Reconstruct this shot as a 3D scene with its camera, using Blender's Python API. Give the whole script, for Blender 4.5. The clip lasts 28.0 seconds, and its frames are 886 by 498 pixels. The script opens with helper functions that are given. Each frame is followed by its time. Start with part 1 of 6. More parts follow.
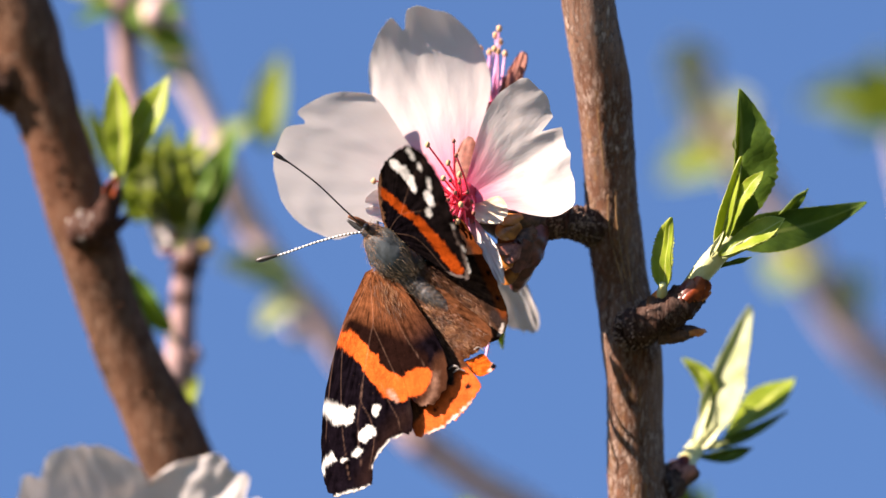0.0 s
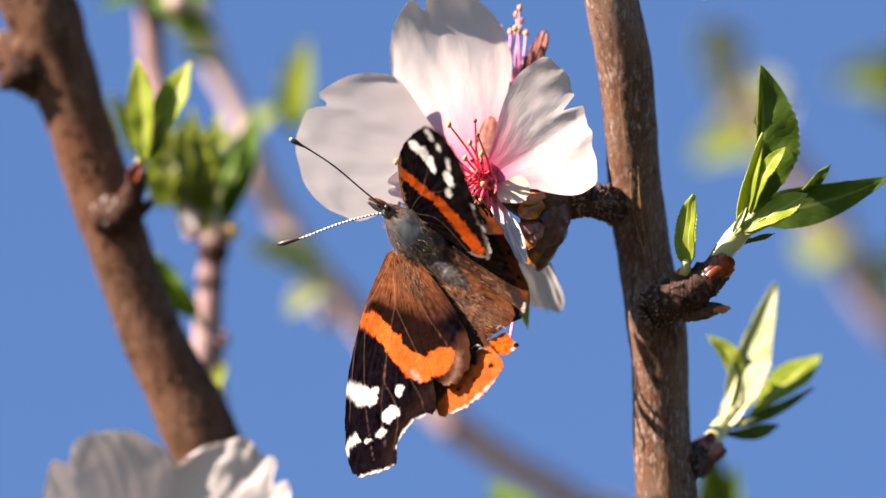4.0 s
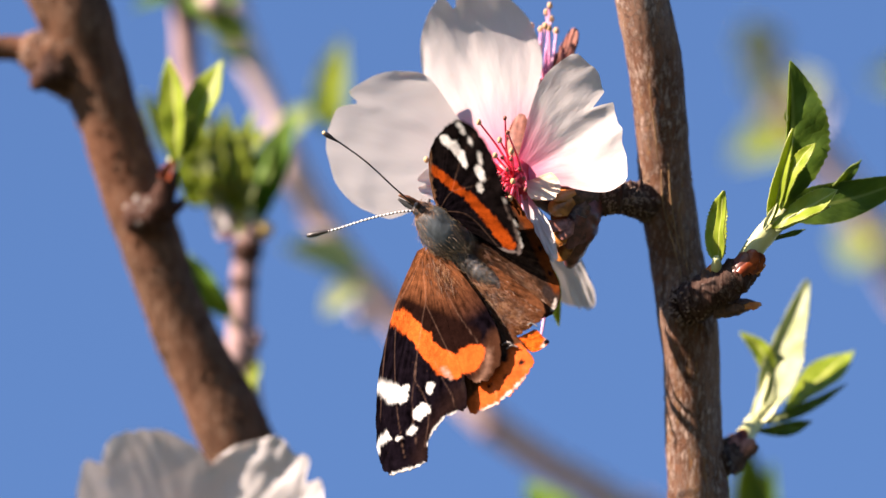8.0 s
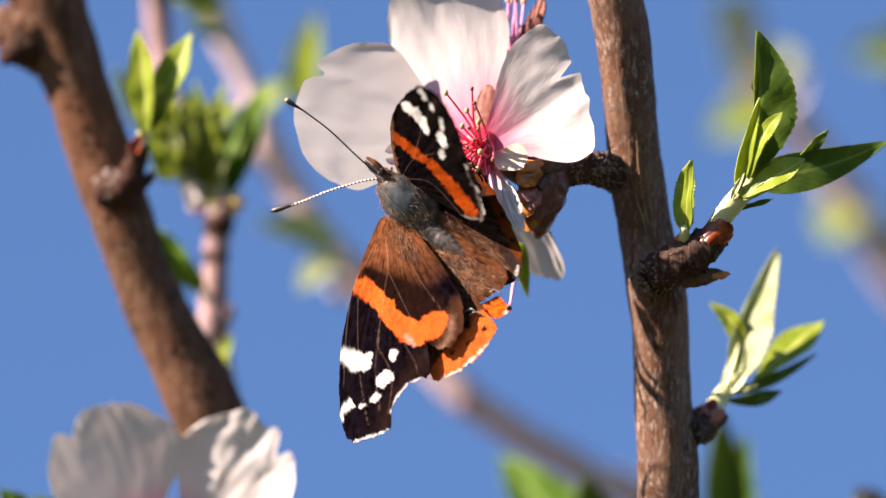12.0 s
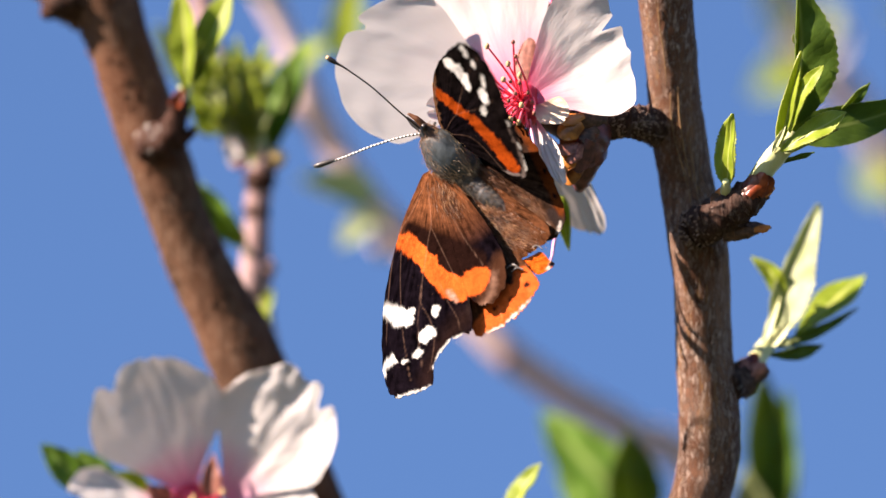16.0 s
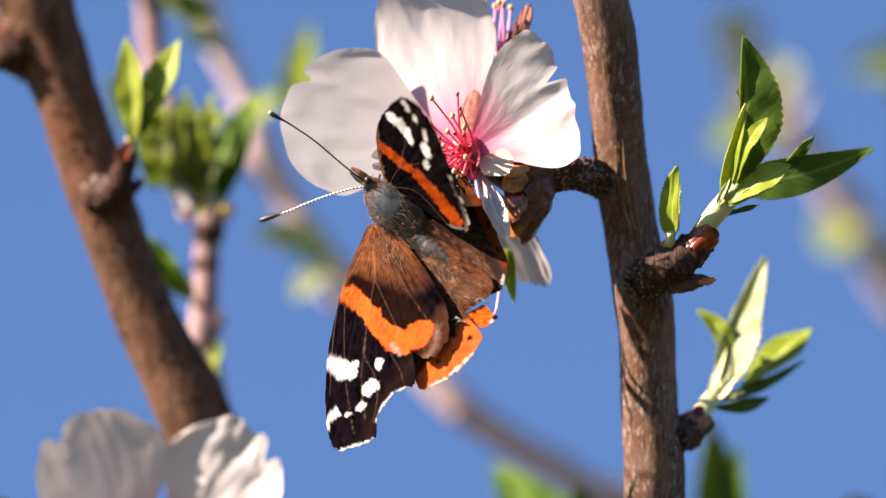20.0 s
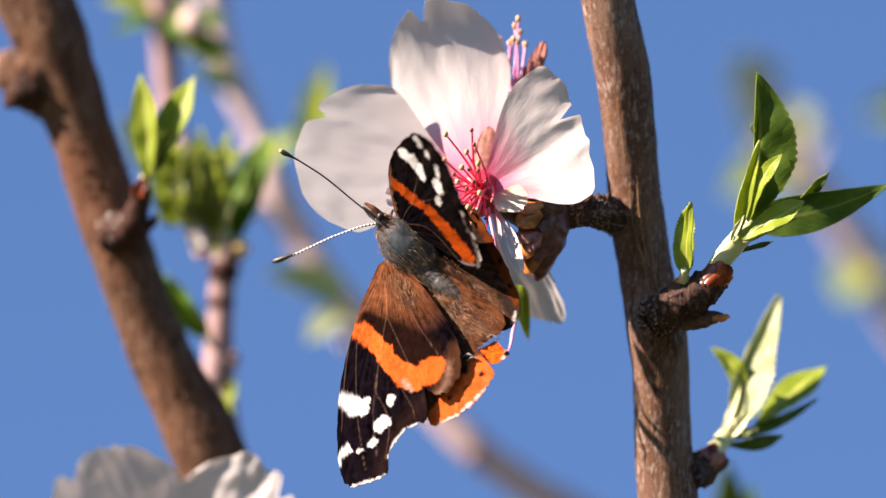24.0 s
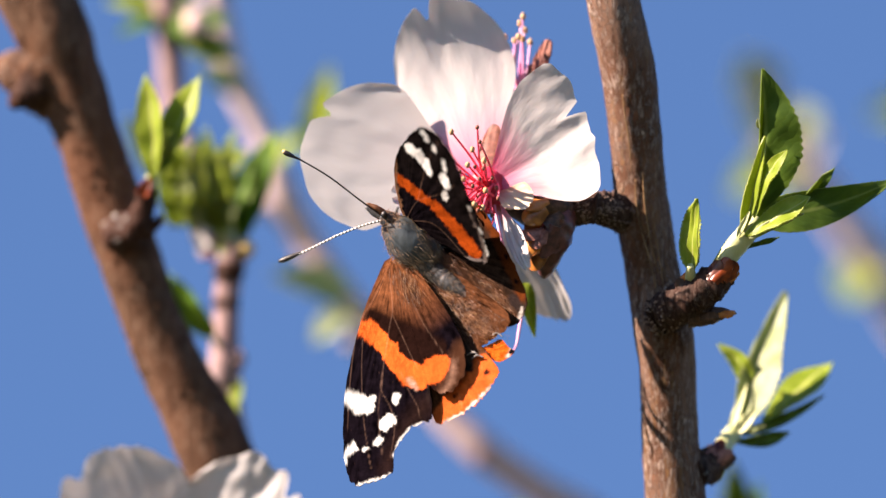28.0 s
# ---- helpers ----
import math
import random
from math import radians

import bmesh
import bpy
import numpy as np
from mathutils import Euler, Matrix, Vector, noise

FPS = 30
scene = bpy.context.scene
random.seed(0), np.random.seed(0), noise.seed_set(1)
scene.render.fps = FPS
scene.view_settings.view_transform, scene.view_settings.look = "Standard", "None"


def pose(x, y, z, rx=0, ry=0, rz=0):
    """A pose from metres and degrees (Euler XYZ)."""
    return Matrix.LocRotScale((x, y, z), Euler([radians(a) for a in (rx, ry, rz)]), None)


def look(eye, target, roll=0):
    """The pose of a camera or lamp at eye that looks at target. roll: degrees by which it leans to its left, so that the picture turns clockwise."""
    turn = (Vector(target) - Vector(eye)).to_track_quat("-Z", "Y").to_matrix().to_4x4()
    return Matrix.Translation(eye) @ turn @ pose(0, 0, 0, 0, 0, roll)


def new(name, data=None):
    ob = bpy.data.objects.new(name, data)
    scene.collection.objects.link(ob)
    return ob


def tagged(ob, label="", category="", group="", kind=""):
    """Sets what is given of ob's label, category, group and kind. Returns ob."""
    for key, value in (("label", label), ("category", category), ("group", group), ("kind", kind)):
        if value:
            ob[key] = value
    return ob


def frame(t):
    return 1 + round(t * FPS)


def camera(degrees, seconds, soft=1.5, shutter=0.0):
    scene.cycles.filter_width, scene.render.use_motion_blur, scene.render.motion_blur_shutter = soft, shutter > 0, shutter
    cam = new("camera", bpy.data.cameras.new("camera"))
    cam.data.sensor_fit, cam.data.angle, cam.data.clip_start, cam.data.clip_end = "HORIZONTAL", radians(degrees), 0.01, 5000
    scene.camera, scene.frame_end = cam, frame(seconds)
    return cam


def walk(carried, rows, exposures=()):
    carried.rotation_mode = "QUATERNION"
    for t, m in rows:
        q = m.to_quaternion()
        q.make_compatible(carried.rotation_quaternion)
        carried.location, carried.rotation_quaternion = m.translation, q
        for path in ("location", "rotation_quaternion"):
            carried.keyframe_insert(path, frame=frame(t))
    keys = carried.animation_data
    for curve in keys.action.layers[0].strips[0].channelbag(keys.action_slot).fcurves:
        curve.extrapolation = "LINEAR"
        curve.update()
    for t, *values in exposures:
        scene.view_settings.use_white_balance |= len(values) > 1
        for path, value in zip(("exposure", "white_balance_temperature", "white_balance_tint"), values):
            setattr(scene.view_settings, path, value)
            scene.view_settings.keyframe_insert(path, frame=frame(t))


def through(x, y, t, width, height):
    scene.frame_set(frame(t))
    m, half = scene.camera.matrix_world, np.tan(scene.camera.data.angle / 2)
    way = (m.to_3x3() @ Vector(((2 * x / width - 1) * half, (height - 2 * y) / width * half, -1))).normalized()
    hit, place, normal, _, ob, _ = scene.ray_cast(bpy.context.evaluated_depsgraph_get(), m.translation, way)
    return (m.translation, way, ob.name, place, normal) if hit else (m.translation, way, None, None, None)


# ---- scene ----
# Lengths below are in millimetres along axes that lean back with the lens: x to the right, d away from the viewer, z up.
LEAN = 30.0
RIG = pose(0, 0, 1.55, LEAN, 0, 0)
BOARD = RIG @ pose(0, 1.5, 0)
PATH = [  # seconds, eye x and z (mm), pan, tilt and roll (degrees)
    (0, -0.15, 0.09, 0.7282, -0.2045, 1.008),
    (0.5, 0.20, 1.31, 0.7206, -0.2606, 0.874),
    (1, 1.08, 0.61, 0.6859, -0.2551, 0.711),
    (1.5, 1.90, -1.01, 0.6384, -0.2194, 0.602),
    (2, 3.49, -2.65, 0.5503, -0.1748, 0.628),
    (2.5, 4.99, -3.70, 0.4798, -0.1384, 0.602),
    (3, 6.77, -3.26, 0.3991, -0.1772, 0.473),
    (3.5, 7.43, -3.95, 0.3380, -0.1528, 0.390),
    (5.5, 18.36, -8.12, -0.1599, -0.0280, 0.047),
    (6, 18.54, -9.92, -0.2016, 0.0164, 0.048),
    (6.5, 17.88, -10.99, -0.2188, 0.0680, 0.063),
    (7, 19.30, -8.80, -0.3203, 0.0307, 0.125),
    (7.5, 20.78, -7.26, -0.3747, -0.0189, 0.027),
    (8, 19.66, -7.98, -0.3114, -0.0119, 0.051),
    (8.5, 21.05, -10.05, -0.3387, 0.0619, 0.149),
    (9, 21.43, -8.79, -0.3411, 0.0225, -0.003),
    (9.5, 21.99, -8.28, -0.3331, 0.0004, 0.027),
    (10, 25.12, -10.44, -0.3995, 0.0753, 0.045),
    (10.5, 26.98, -12.67, -0.4345, 0.1241, 0.078),
    (11, 29.32, -13.32, -0.4866, 0.1164, -0.070),
    (11.5, 31.00, -14.42, -0.5585, 0.1116, -0.089),
    (12, 31.63, -14.57, -0.6056, 0.0903, -0.223),
    (12.5, 31.75, -14.03, -0.6020, 0.0288, -0.126),
    (13, 31.59, -16.47, -0.6116, 0.0399, -0.259),
    (13.5, 29.60, -19.39, -0.5654, 0.0039, -0.263),
    (15.5, 32.90, -19.83, -0.8291, 0.0116, -0.277),
    (16, 31.95, -19.69, -0.8334, 0.0471, -0.245),
    (16.5, 31.56, -17.77, -0.8417, 0.0521, -0.114),
    (17, 34.22, -17.81, -0.8776, 0.0868, -0.054),
    (17.5, 36.02, -17.74, -0.8812, 0.1210, -0.051),
    (18, 38.81, -17.99, -0.9510, 0.2020, -0.062),
    (18.5, 41.27, -16.93, -0.9883, 0.2072, -0.053),
    (19, 44.71, -18.35, -1.0714, 0.2472, -0.189),
    (19.5, 44.19, -22.34, -1.0255, 0.3966, -0.189),
    (20, 46.08, -21.95, -1.0877, 0.4024, -0.157),
    (20.5, 45.67, -22.50, -1.0652, 0.4385, -0.209),
    (22.5, 45.41, -32.49, -1.0971, 0.7940, -0.242),
    (23, 47.42, -33.07, -1.1798, 0.8808, -0.264),
    (23.5, 49.83, -32.25, -1.2831, 0.9015, -0.219),
    (24, 48.82, -31.55, -1.2653, 0.9597, -0.049),
    (24.5, 42.09, -36.11, -0.9921, 1.1362, -0.225),
    (25, 35.86, -41.44, -0.7620, 1.3284, -0.257),
    (25.5, 43.57, -40.25, -1.0735, 1.2663, -0.304),
    (26, 54.61, -38.18, -1.5172, 1.1815, -0.260),
    (26.5, 47.48, -39.78, -1.2499, 1.2770, -0.326),
    (27, 47.49, -38.77, -1.2549, 1.2574, -0.301),
    (27.5, 46.74, -37.69, -1.2164, 1.2099, -0.318),
    (28, 46.63, -36.56, -1.2130, 1.1406, -0.345),
]
cam = camera(4.6, 28.0)
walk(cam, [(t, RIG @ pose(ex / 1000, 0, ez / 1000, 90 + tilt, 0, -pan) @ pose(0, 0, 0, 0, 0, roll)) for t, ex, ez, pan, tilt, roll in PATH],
     exposures=[(0.0, 2.08, 6940, 16), (12.0, 2.08, 6940, 16), (17.0, 2.14, 6940, 16), (18.5, 2.14, 6940, 16), (21.0, 2.09, 6940, 16), (28.0, 2.08, 6940, 16)])
cam.data.dof.use_dof = True
cam.data.dof.focus_distance = 1.486
cam.data.dof.aperture_fstop = 9.0

# Sun from the upper left, square to the view.
SUN = (RIG.to_3x3() @ Vector((-0.78, -0.12, 0.61))).normalized()
world = bpy.data.worlds.new("sky")
scene.world = world
world.use_nodes = True
sky = world.node_tree.nodes.new("ShaderNodeTexSky")
sky.sky_type, sky.sun_disc = "NISHITA", False
sky.sun_elevation = math.asin(SUN.z)
sky.sun_rotation = math.atan2(SUN.x, SUN.y)
sky.altitude, sky.air_density, sky.dust_density, sky.ozone_density = 300, 0.85, 0.0, 7.0
world.node_tree.nodes["Background"].inputs["Strength"].default_value = 0.0555
world.node_tree.links.new(sky.outputs["Color"], world.node_tree.nodes["Background"].inputs["Color"])
sun = new("sun", bpy.data.lights.new("sun", "SUN"))
sun.data.energy, sun.data.angle, sun.data.color = 5.0, radians(0.55), (1.0, 0.86, 0.74)
sun.matrix_world = look(SUN * 20, (0, 0, 0))


# ---- materials ----
def node(m, kind, inputs=(), **props):
    n = m.node_tree.nodes.new("ShaderNode" + kind)
    for k, v in props.items():
        setattr(n, k, v)
    for k, v in dict(inputs).items():
        if isinstance(v, bpy.types.NodeSocket):
            m.node_tree.links.new(v, n.inputs[k])
        else:
            n.inputs[k].default_value = v
    return n


def blank(name):
    m = bpy.data.materials.new(name)
    m.use_nodes = True
    return m, m.node_tree.nodes["Principled BSDF"], m.node_tree.nodes["Material Output"]


def ramp(m, fac, *stops):
    n = node(m, "ValToRGB", {"Fac": fac})
    while len(n.color_ramp.elements) < len(stops):
        n.color_ramp.elements.new(0.5)
    for e, (p, c) in zip(n.color_ramp.elements, stops):
        e.position, e.color = p, (*c, 1)
    return n.outputs["Color"]


def mixed(m, fac, a, b, blend="MIX"):
    n = node(m, "Mix", {0: fac, 6: a if isinstance(a, bpy.types.NodeSocket) else (*a, 1), 7: b if isinstance(b, bpy.types.NodeSocket) else (*b, 1)},
             data_type="RGBA", blend_type=blend)
    return n.outputs[2]


def grain(m, scale, stretch=(1, 1, 1), detail=4, rough=0.55, coord="Object"):
    """Noise in object space, scale in cycles per millimetre."""
    tc = node(m, "TexCoord")
    k = 1000 if coord == "Object" else 1
    mp = node(m, "Mapping", {"Vector": tc.outputs[coord], "Scale": [k * s for s in stretch]})
    return node(m, "TexNoise", {"Vector": mp.outputs["Vector"], "Scale": scale, "Detail": detail, "Roughness": rough}).outputs["Fac"]


def bump(m, height, strength, mm):
    return node(m, "Bump", {"Height": height, "Strength": strength, "Distance": mm / 1000}).outputs["Normal"]


def math_node(m, op, a, b=0.0):
    return node(m, "Math", {0: a, 1: b}, operation=op).outputs[0]


def bark_material(name, dark, mid, pale, flake=0.55, relief=0.5, lichen=0.0, plates=0.1, speck=1.0):
    m, p, _ = blank(name)
    coarse = grain(m, 0.35, (1, 1, 0.22), 3)
    fine = grain(m, 1.5, (1, 1, 0.33), 6, 0.7)
    dots = grain(m, 2.2, (1, 1, 0.5), 5, 0.7)
    crack = grain(m, 0.9, (1, 1, 0.1), 4, 0.6)
    vein = grain(m, 1.3, (1, 1, 0.035), 3, 0.5)
    zone = grain(m, 0.055, (1, 1, 0.6), 2)
    c = ramp(m, coarse, (0.28, dark), (0.48, mid), (0.75, mid))
    c = mixed(m, ramp(m, fine, (flake, (0, 0, 0)), (flake + 0.2, (0.9, 0.9, 0.9))), c, pale)
    c = mixed(m, ramp(m, dots, (0.58, (0, 0, 0)), (0.66, (speck, speck, speck))), c, [q * 0.45 for q in dark])
    c = mixed(m, ramp(m, crack, (0.42, (0, 0, 0)), (0.47, (0.4, 0.4, 0.4)), (0.5, (0.4, 0.4, 0.4)), (0.55, (0, 0, 0))), c, [q * 0.4 for q in dark])
    c = mixed(m, ramp(m, vein, (0.58, (0, 0, 0)), (0.64, (0.22, 0.22, 0.22))), c, [0.5 * p + 0.5 * q for p, q in zip(pale, mid)])
    c = mixed(m, ramp(m, vein, (0.34, (0.35, 0.35, 0.35)), (0.4, (0, 0, 0))), c, [q * 0.7 for q in dark])
    c = mixed(m, ramp(m, zone, (0.45, (0, 0, 0)), (0.6, (0.35, 0.35, 0.35))), c, [mid[0] * 1.1, mid[1] * 0.8, mid[2] * 0.7])
    mp = node(m, "Mapping", {"Vector": node(m, "TexCoord").outputs["Object"], "Scale": (1000, 1000, 420)})
    warp = node(m, "VectorMath", {0: mp.outputs["Vector"], 1: node(m, "TexNoise", {"Vector": mp.outputs["Vector"], "Scale": 0.8}).outputs["Color"]}, operation="ADD")
    cell = node(m, "TexVoronoi", {"Vector": warp.outputs["Vector"], "Scale": 1.15})
    seam = node(m, "TexVoronoi", {"Vector": warp.outputs["Vector"], "Scale": 1.15}, feature="DISTANCE_TO_EDGE")
    shade = node(m, "SeparateXYZ", {0: cell.outputs["Color"]}).outputs[0]
    c = mixed(m, ramp(m, shade, (0.5, (0, 0, 0)), (1.0, (plates, plates, plates))), c, pale)
    c = mixed(m, ramp(m, seam.outputs["Distance"], (0.0, (plates, plates, plates)), (0.06, (0, 0, 0))), c, [q * 0.5 for q in dark])
    if lichen:
        c = mixed(m, ramp(m, grain(m, 0.25, detail=5), (0.68, (0, 0, 0)), (0.74, (lichen, lichen, lichen))), c, (0.5, 0.48, 0.45))
    m.node_tree.links.new(c, p.inputs["Base Color"])
    p.inputs["Roughness"].default_value = 0.75
    p.inputs["Specular IOR Level"].default_value = 0.04
    h = math_node(m, "ADD", math_node(m, "MULTIPLY", fine, 0.7), math_node(m, "ADD", dots, math_node(m, "MINIMUM", math_node(m, "MULTIPLY", seam.outputs["Distance"], 2.0), 0.2)))
    m.node_tree.links.new(bump(m, h, relief, 0.12), p.inputs["Normal"])
    return m


def branch_material():
    """Smooth red-brown bark with fine golden seams, pale scurf in zones and dark pores."""
    m, p, _ = blank("branch_bark")
    cloud = grain(m, 0.22, (1, 1, 0.3), 4)
    streak = grain(m, 1.1, (1, 1, 0.09), 4, 0.6)
    seam = grain(m, 0.75, (1, 1, 0.07), 3, 0.5)
    scurf = grain(m, 2.0, (1, 1, 0.32), 8, 0.78)
    pore = grain(m, 1.9, (1, 1, 0.8), 3, 0.6)
    zone = grain(m, 0.05, (0.6, 0.6, 1), 3, 0.6)
    c = ramp(m, cloud, (0.28, (0.058, 0.025, 0.014)), (0.46, (0.118, 0.056, 0.034)), (0.66, (0.200, 0.120, 0.086)))
    c = mixed(m, ramp(m, streak, (0.34, (0.8, 0.8, 0.8)), (0.48, (0, 0, 0))), c, (0.05, 0.022, 0.012))
    c = mixed(m, ramp(m, seam, (0.60, (0, 0, 0)), (0.635, (0.4, 0.4, 0.4)), (0.67, (0.05, 0.05, 0.05))), c, (0.30, 0.17, 0.065))
    patch = math_node(m, "MULTIPLY", ramp(m, scurf, (0.485, (0, 0, 0)), (0.58, (0.8, 0.8, 0.8))), ramp(m, zone, (0.38, (0.15, 0.15, 0.15)), (0.58, (1, 1, 1))))
    c = mixed(m, patch, c, (0.44, 0.335, 0.28))
    c = mixed(m, ramp(m, pore, (0.66, (0, 0, 0)), (0.71, (0.8, 0.8, 0.8))), c, (0.022, 0.011, 0.008))
    m.node_tree.links.new(c, p.inputs["Base Color"])
    p.inputs["Roughness"].default_value, p.inputs["Specular IOR Level"].default_value = 0.7, 0.05
    h = math_node(m, "ADD", math_node(m, "MULTIPLY", patch, 1.2), math_node(m, "SUBTRACT", math_node(m, "MULTIPLY", streak, 0.7), math_node(m, "MULTIPLY", ramp(m, pore, (0.62, (0, 0, 0)), (0.72, (1, 1, 1))), 0.8)))
    m.node_tree.links.new(bump(m, h, 1.0, 0.24), p.inputs["Normal"])
    return m


def thin_material(name, colour, back, through, rough=0.5, gloss=0.3, relief=None):
    """A leaf or petal: a lit skin that also lets light through."""
    m, p, out = blank(name)
    col, glow, nrm = colour(m)
    m.node_tree.links.new(col, p.inputs["Base Color"])
    p.inputs["Roughness"].default_value, p.inputs["Specular IOR Level"].default_value = rough, gloss
    tr = node(m, "BsdfTranslucent", {"Color": glow})
    if nrm is not None:
        m.node_tree.links.new(nrm, p.inputs["Normal"])
        m.node_tree.links.new(nrm, tr.inputs["Normal"])
    mix = node(m, "MixShader", {0: through, 1: p.outputs[0], 2: tr.outputs[0]})
    m.node_tree.links.new(mix.outputs[0], out.inputs["Surface"])
    return m


def uv_axes(m):
    s = node(m, "SeparateXYZ", {0: node(m, "TexCoord").outputs["UV"]})
    return s.outputs[0], s.outputs[1]


def petal_look(pink, reach, white=(0.66, 0.63, 0.618), relief=0.45):
    def colour(m):
        across, along = uv_axes(m)
        streak = grain(m, 1.0, (34, 2.4, 1), 3, coord="UV")
        wide = grain(m, 1.0, (5, 1.5, 1), 2, coord="UV")
        a = math_node(m, "ADD", along, math_node(m, "MULTIPLY", math_node(m, "SUBTRACT", streak, 0.5), 0.2))
        a = math_node(m, "ADD", a, math_node(m, "MULTIPLY", math_node(m, "SUBTRACT", wide, 0.5), 0.22))
        half = [0.45 * w + 0.55 * p for w, p in zip(white, pink)]
        c = ramp(m, a, (0.0, pink), (reach * 0.45, half), (reach, white))
        c = mixed(m, ramp(m, streak, (0.3, (0.05, 0.05, 0.05)), (0.6, (0, 0, 0))), c, (0.5, 0.42, 0.42))
        spot = ramp(m, grain(m, 0.5, detail=3), (0.66, (0, 0, 0)), (0.8, (0.25, 0.25, 0.25)))
        c = mixed(m, spot, c, (0.55, 0.46, 0.39))
        ripple = math_node(m, "ADD", math_node(m, "MULTIPLY", streak, 0.35), math_node(m, "ADD", math_node(m, "MULTIPLY", grain(m, 1.0, (7, 5, 1), 3, coord="UV"), 0.8), math_node(m, "MULTIPLY", grain(m, 1.0, (30, 13, 1), 3, coord="UV"), 0.8)))
        return c, c, bump(m, ripple, relief, 0.12)
    return colour


def leaf_look(dark, light, rib):
    def colour(m):
        across, along = uv_axes(m)
        off = math_node(m, "ABSOLUTE", math_node(m, "SUBTRACT", across, 0.5))
        patch = grain(m, 0.5, detail=4)
        c = mixed(m, ramp(m, patch, (0.35, (0, 0, 0)), (0.7, (1, 1, 1))), dark, light)
        slant = math_node(m, "SUBTRACT", along, math_node(m, "MULTIPLY", off, 0.5))
        slant = math_node(m, "ADD", slant, math_node(m, "MULTIPLY", grain(m, 0.6, detail=2), 0.12))
        comb = math_node(m, "ABSOLUTE", math_node(m, "SINE", math_node(m, "MULTIPLY", slant, 38.0)))
        c = mixed(m, ramp(m, comb, (0.0, (0.12, 0.12, 0.12)), (0.3, (0, 0, 0))), c, rib)
        c = mixed(m, ramp(m, off, (0.025, (0.9, 0.9, 0.9)), (0.06, (0, 0, 0))), c, rib)
        c = mixed(m, ramp(m, off, (0.465, (0, 0, 0)), (0.495, (0.7, 0.7, 0.7))), c, rib)
        glow = mixed(m, 0.35, c, (0.50, 0.58, 0.03))
        h = math_node(m, "ADD", comb, math_node(m, "MULTIPLY", grain(m, 2.0, detail=3), 0.8))
        return c, glow, bump(m, h, 0.22, 0.06)
    return colour


def plain_material(name, a, b, scale=1.0, rough=0.6, relief=0.3, stretch=(1, 1, 1), mm=0.08, gloss=0.4):
    m, p, _ = blank(name)
    g = grain(m, scale, stretch, 5)
    m.node_tree.links.new(ramp(m, g, (0.35, a), (0.65, b)), p.inputs["Base Color"])
    p.inputs["Roughness"].default_value, p.inputs["Specular IOR Level"].default_value = rough, gloss
    m.node_tree.links.new(bump(m, g, relief, mm), p.inputs["Normal"])
    return m


BARK = branch_material()
FLAKE = bark_material("bark_flake", (0.07, 0.043, 0.034), (0.19, 0.135, 0.11), (0.36, 0.285, 0.245), 0.55, 0.4)
BARK_LINE = plain_material("bark_line", (0.11, 0.060, 0.026), (0.22, 0.125, 0.050), 0.8, 0.7, 0.4)
LIMB = bark_material("limb_bark", (0.024, 0.012, 0.007), (0.098, 0.051, 0.031), (0.262, 0.180, 0.130), 0.53, 0.25, 0.3, speck=0.25)
SPUR = bark_material("spur_bark", (0.016, 0.009, 0.008), (0.048, 0.026, 0.020), (0.22, 0.17, 0.145), 0.55, 0.6, 0.4)
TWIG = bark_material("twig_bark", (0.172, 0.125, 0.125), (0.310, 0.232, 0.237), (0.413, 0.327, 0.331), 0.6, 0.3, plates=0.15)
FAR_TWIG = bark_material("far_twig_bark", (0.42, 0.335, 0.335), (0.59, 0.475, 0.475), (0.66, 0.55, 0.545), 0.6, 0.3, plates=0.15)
PETAL = thin_material("petal", petal_look((0.80, 0.12, 0.30), 0.5), None, 0.46, 0.55, 0.25)
PETAL_PALE = thin_material("pale_petal", petal_look((0.74, 0.22, 0.36), 0.3, relief=0.14), None, 0.46, 0.55, 0.25)
PETAL_CREAM = thin_material("cream_petal", petal_look((0.70, 0.20, 0.22), 0.45, (0.74, 0.62, 0.47)), None, 0.35, 0.6, 0.2)
PETAL_PLAIN = thin_material("petal_plain", petal_look((0.62, 0.20, 0.36), 0.38, relief=0.25), None, 0.46, 0.6, 0.2)
LEAF = thin_material("leaf", leaf_look((0.042, 0.088, 0.010), (0.085, 0.150, 0.017), (0.19, 0.25, 0.06)), None, 0.42, 0.5, 0.2)
LEAF_MID = thin_material("green_leaf", leaf_look((0.057, 0.145, 0.012), (0.123, 0.238, 0.021), (0.264, 0.352, 0.088)), None, 0.42, 0.5, 0.3)
LEAF_YOUNG = thin_material("young_leaf", leaf_look((0.202, 0.286, 0.018), (0.319, 0.386, 0.038), (0.487, 0.504, 0.168)), None, 0.5, 0.45, 0.4)
LEAF_PALE = thin_material("pale_leaf", leaf_look((0.252, 0.302, 0.118), (0.370, 0.412, 0.210), (0.470, 0.487, 0.302)), None, 0.45, 0.5, 0.4)
SHOOT = plain_material("shoot_stem", (0.353, 0.378, 0.151), (0.470, 0.479, 0.260), 0.8, 0.5, 0.2, (1, 1, 0.3))
LICHEN = plain_material("lichen", (0.06, 0.05, 0.045), (0.27, 0.24, 0.225), 1.4, 0.9, 0.8)
SCALE_RED = plain_material("bud_scale_red", (0.07, 0.010, 0.005), (0.24, 0.046, 0.010), 0.9, 0.3, 0.4, gloss=0.3)
SCALE_DARK = plain_material("bud_scale_dark", (0.028, 0.012, 0.008), (0.095, 0.046, 0.03), 1.6, 0.6, 0.7)
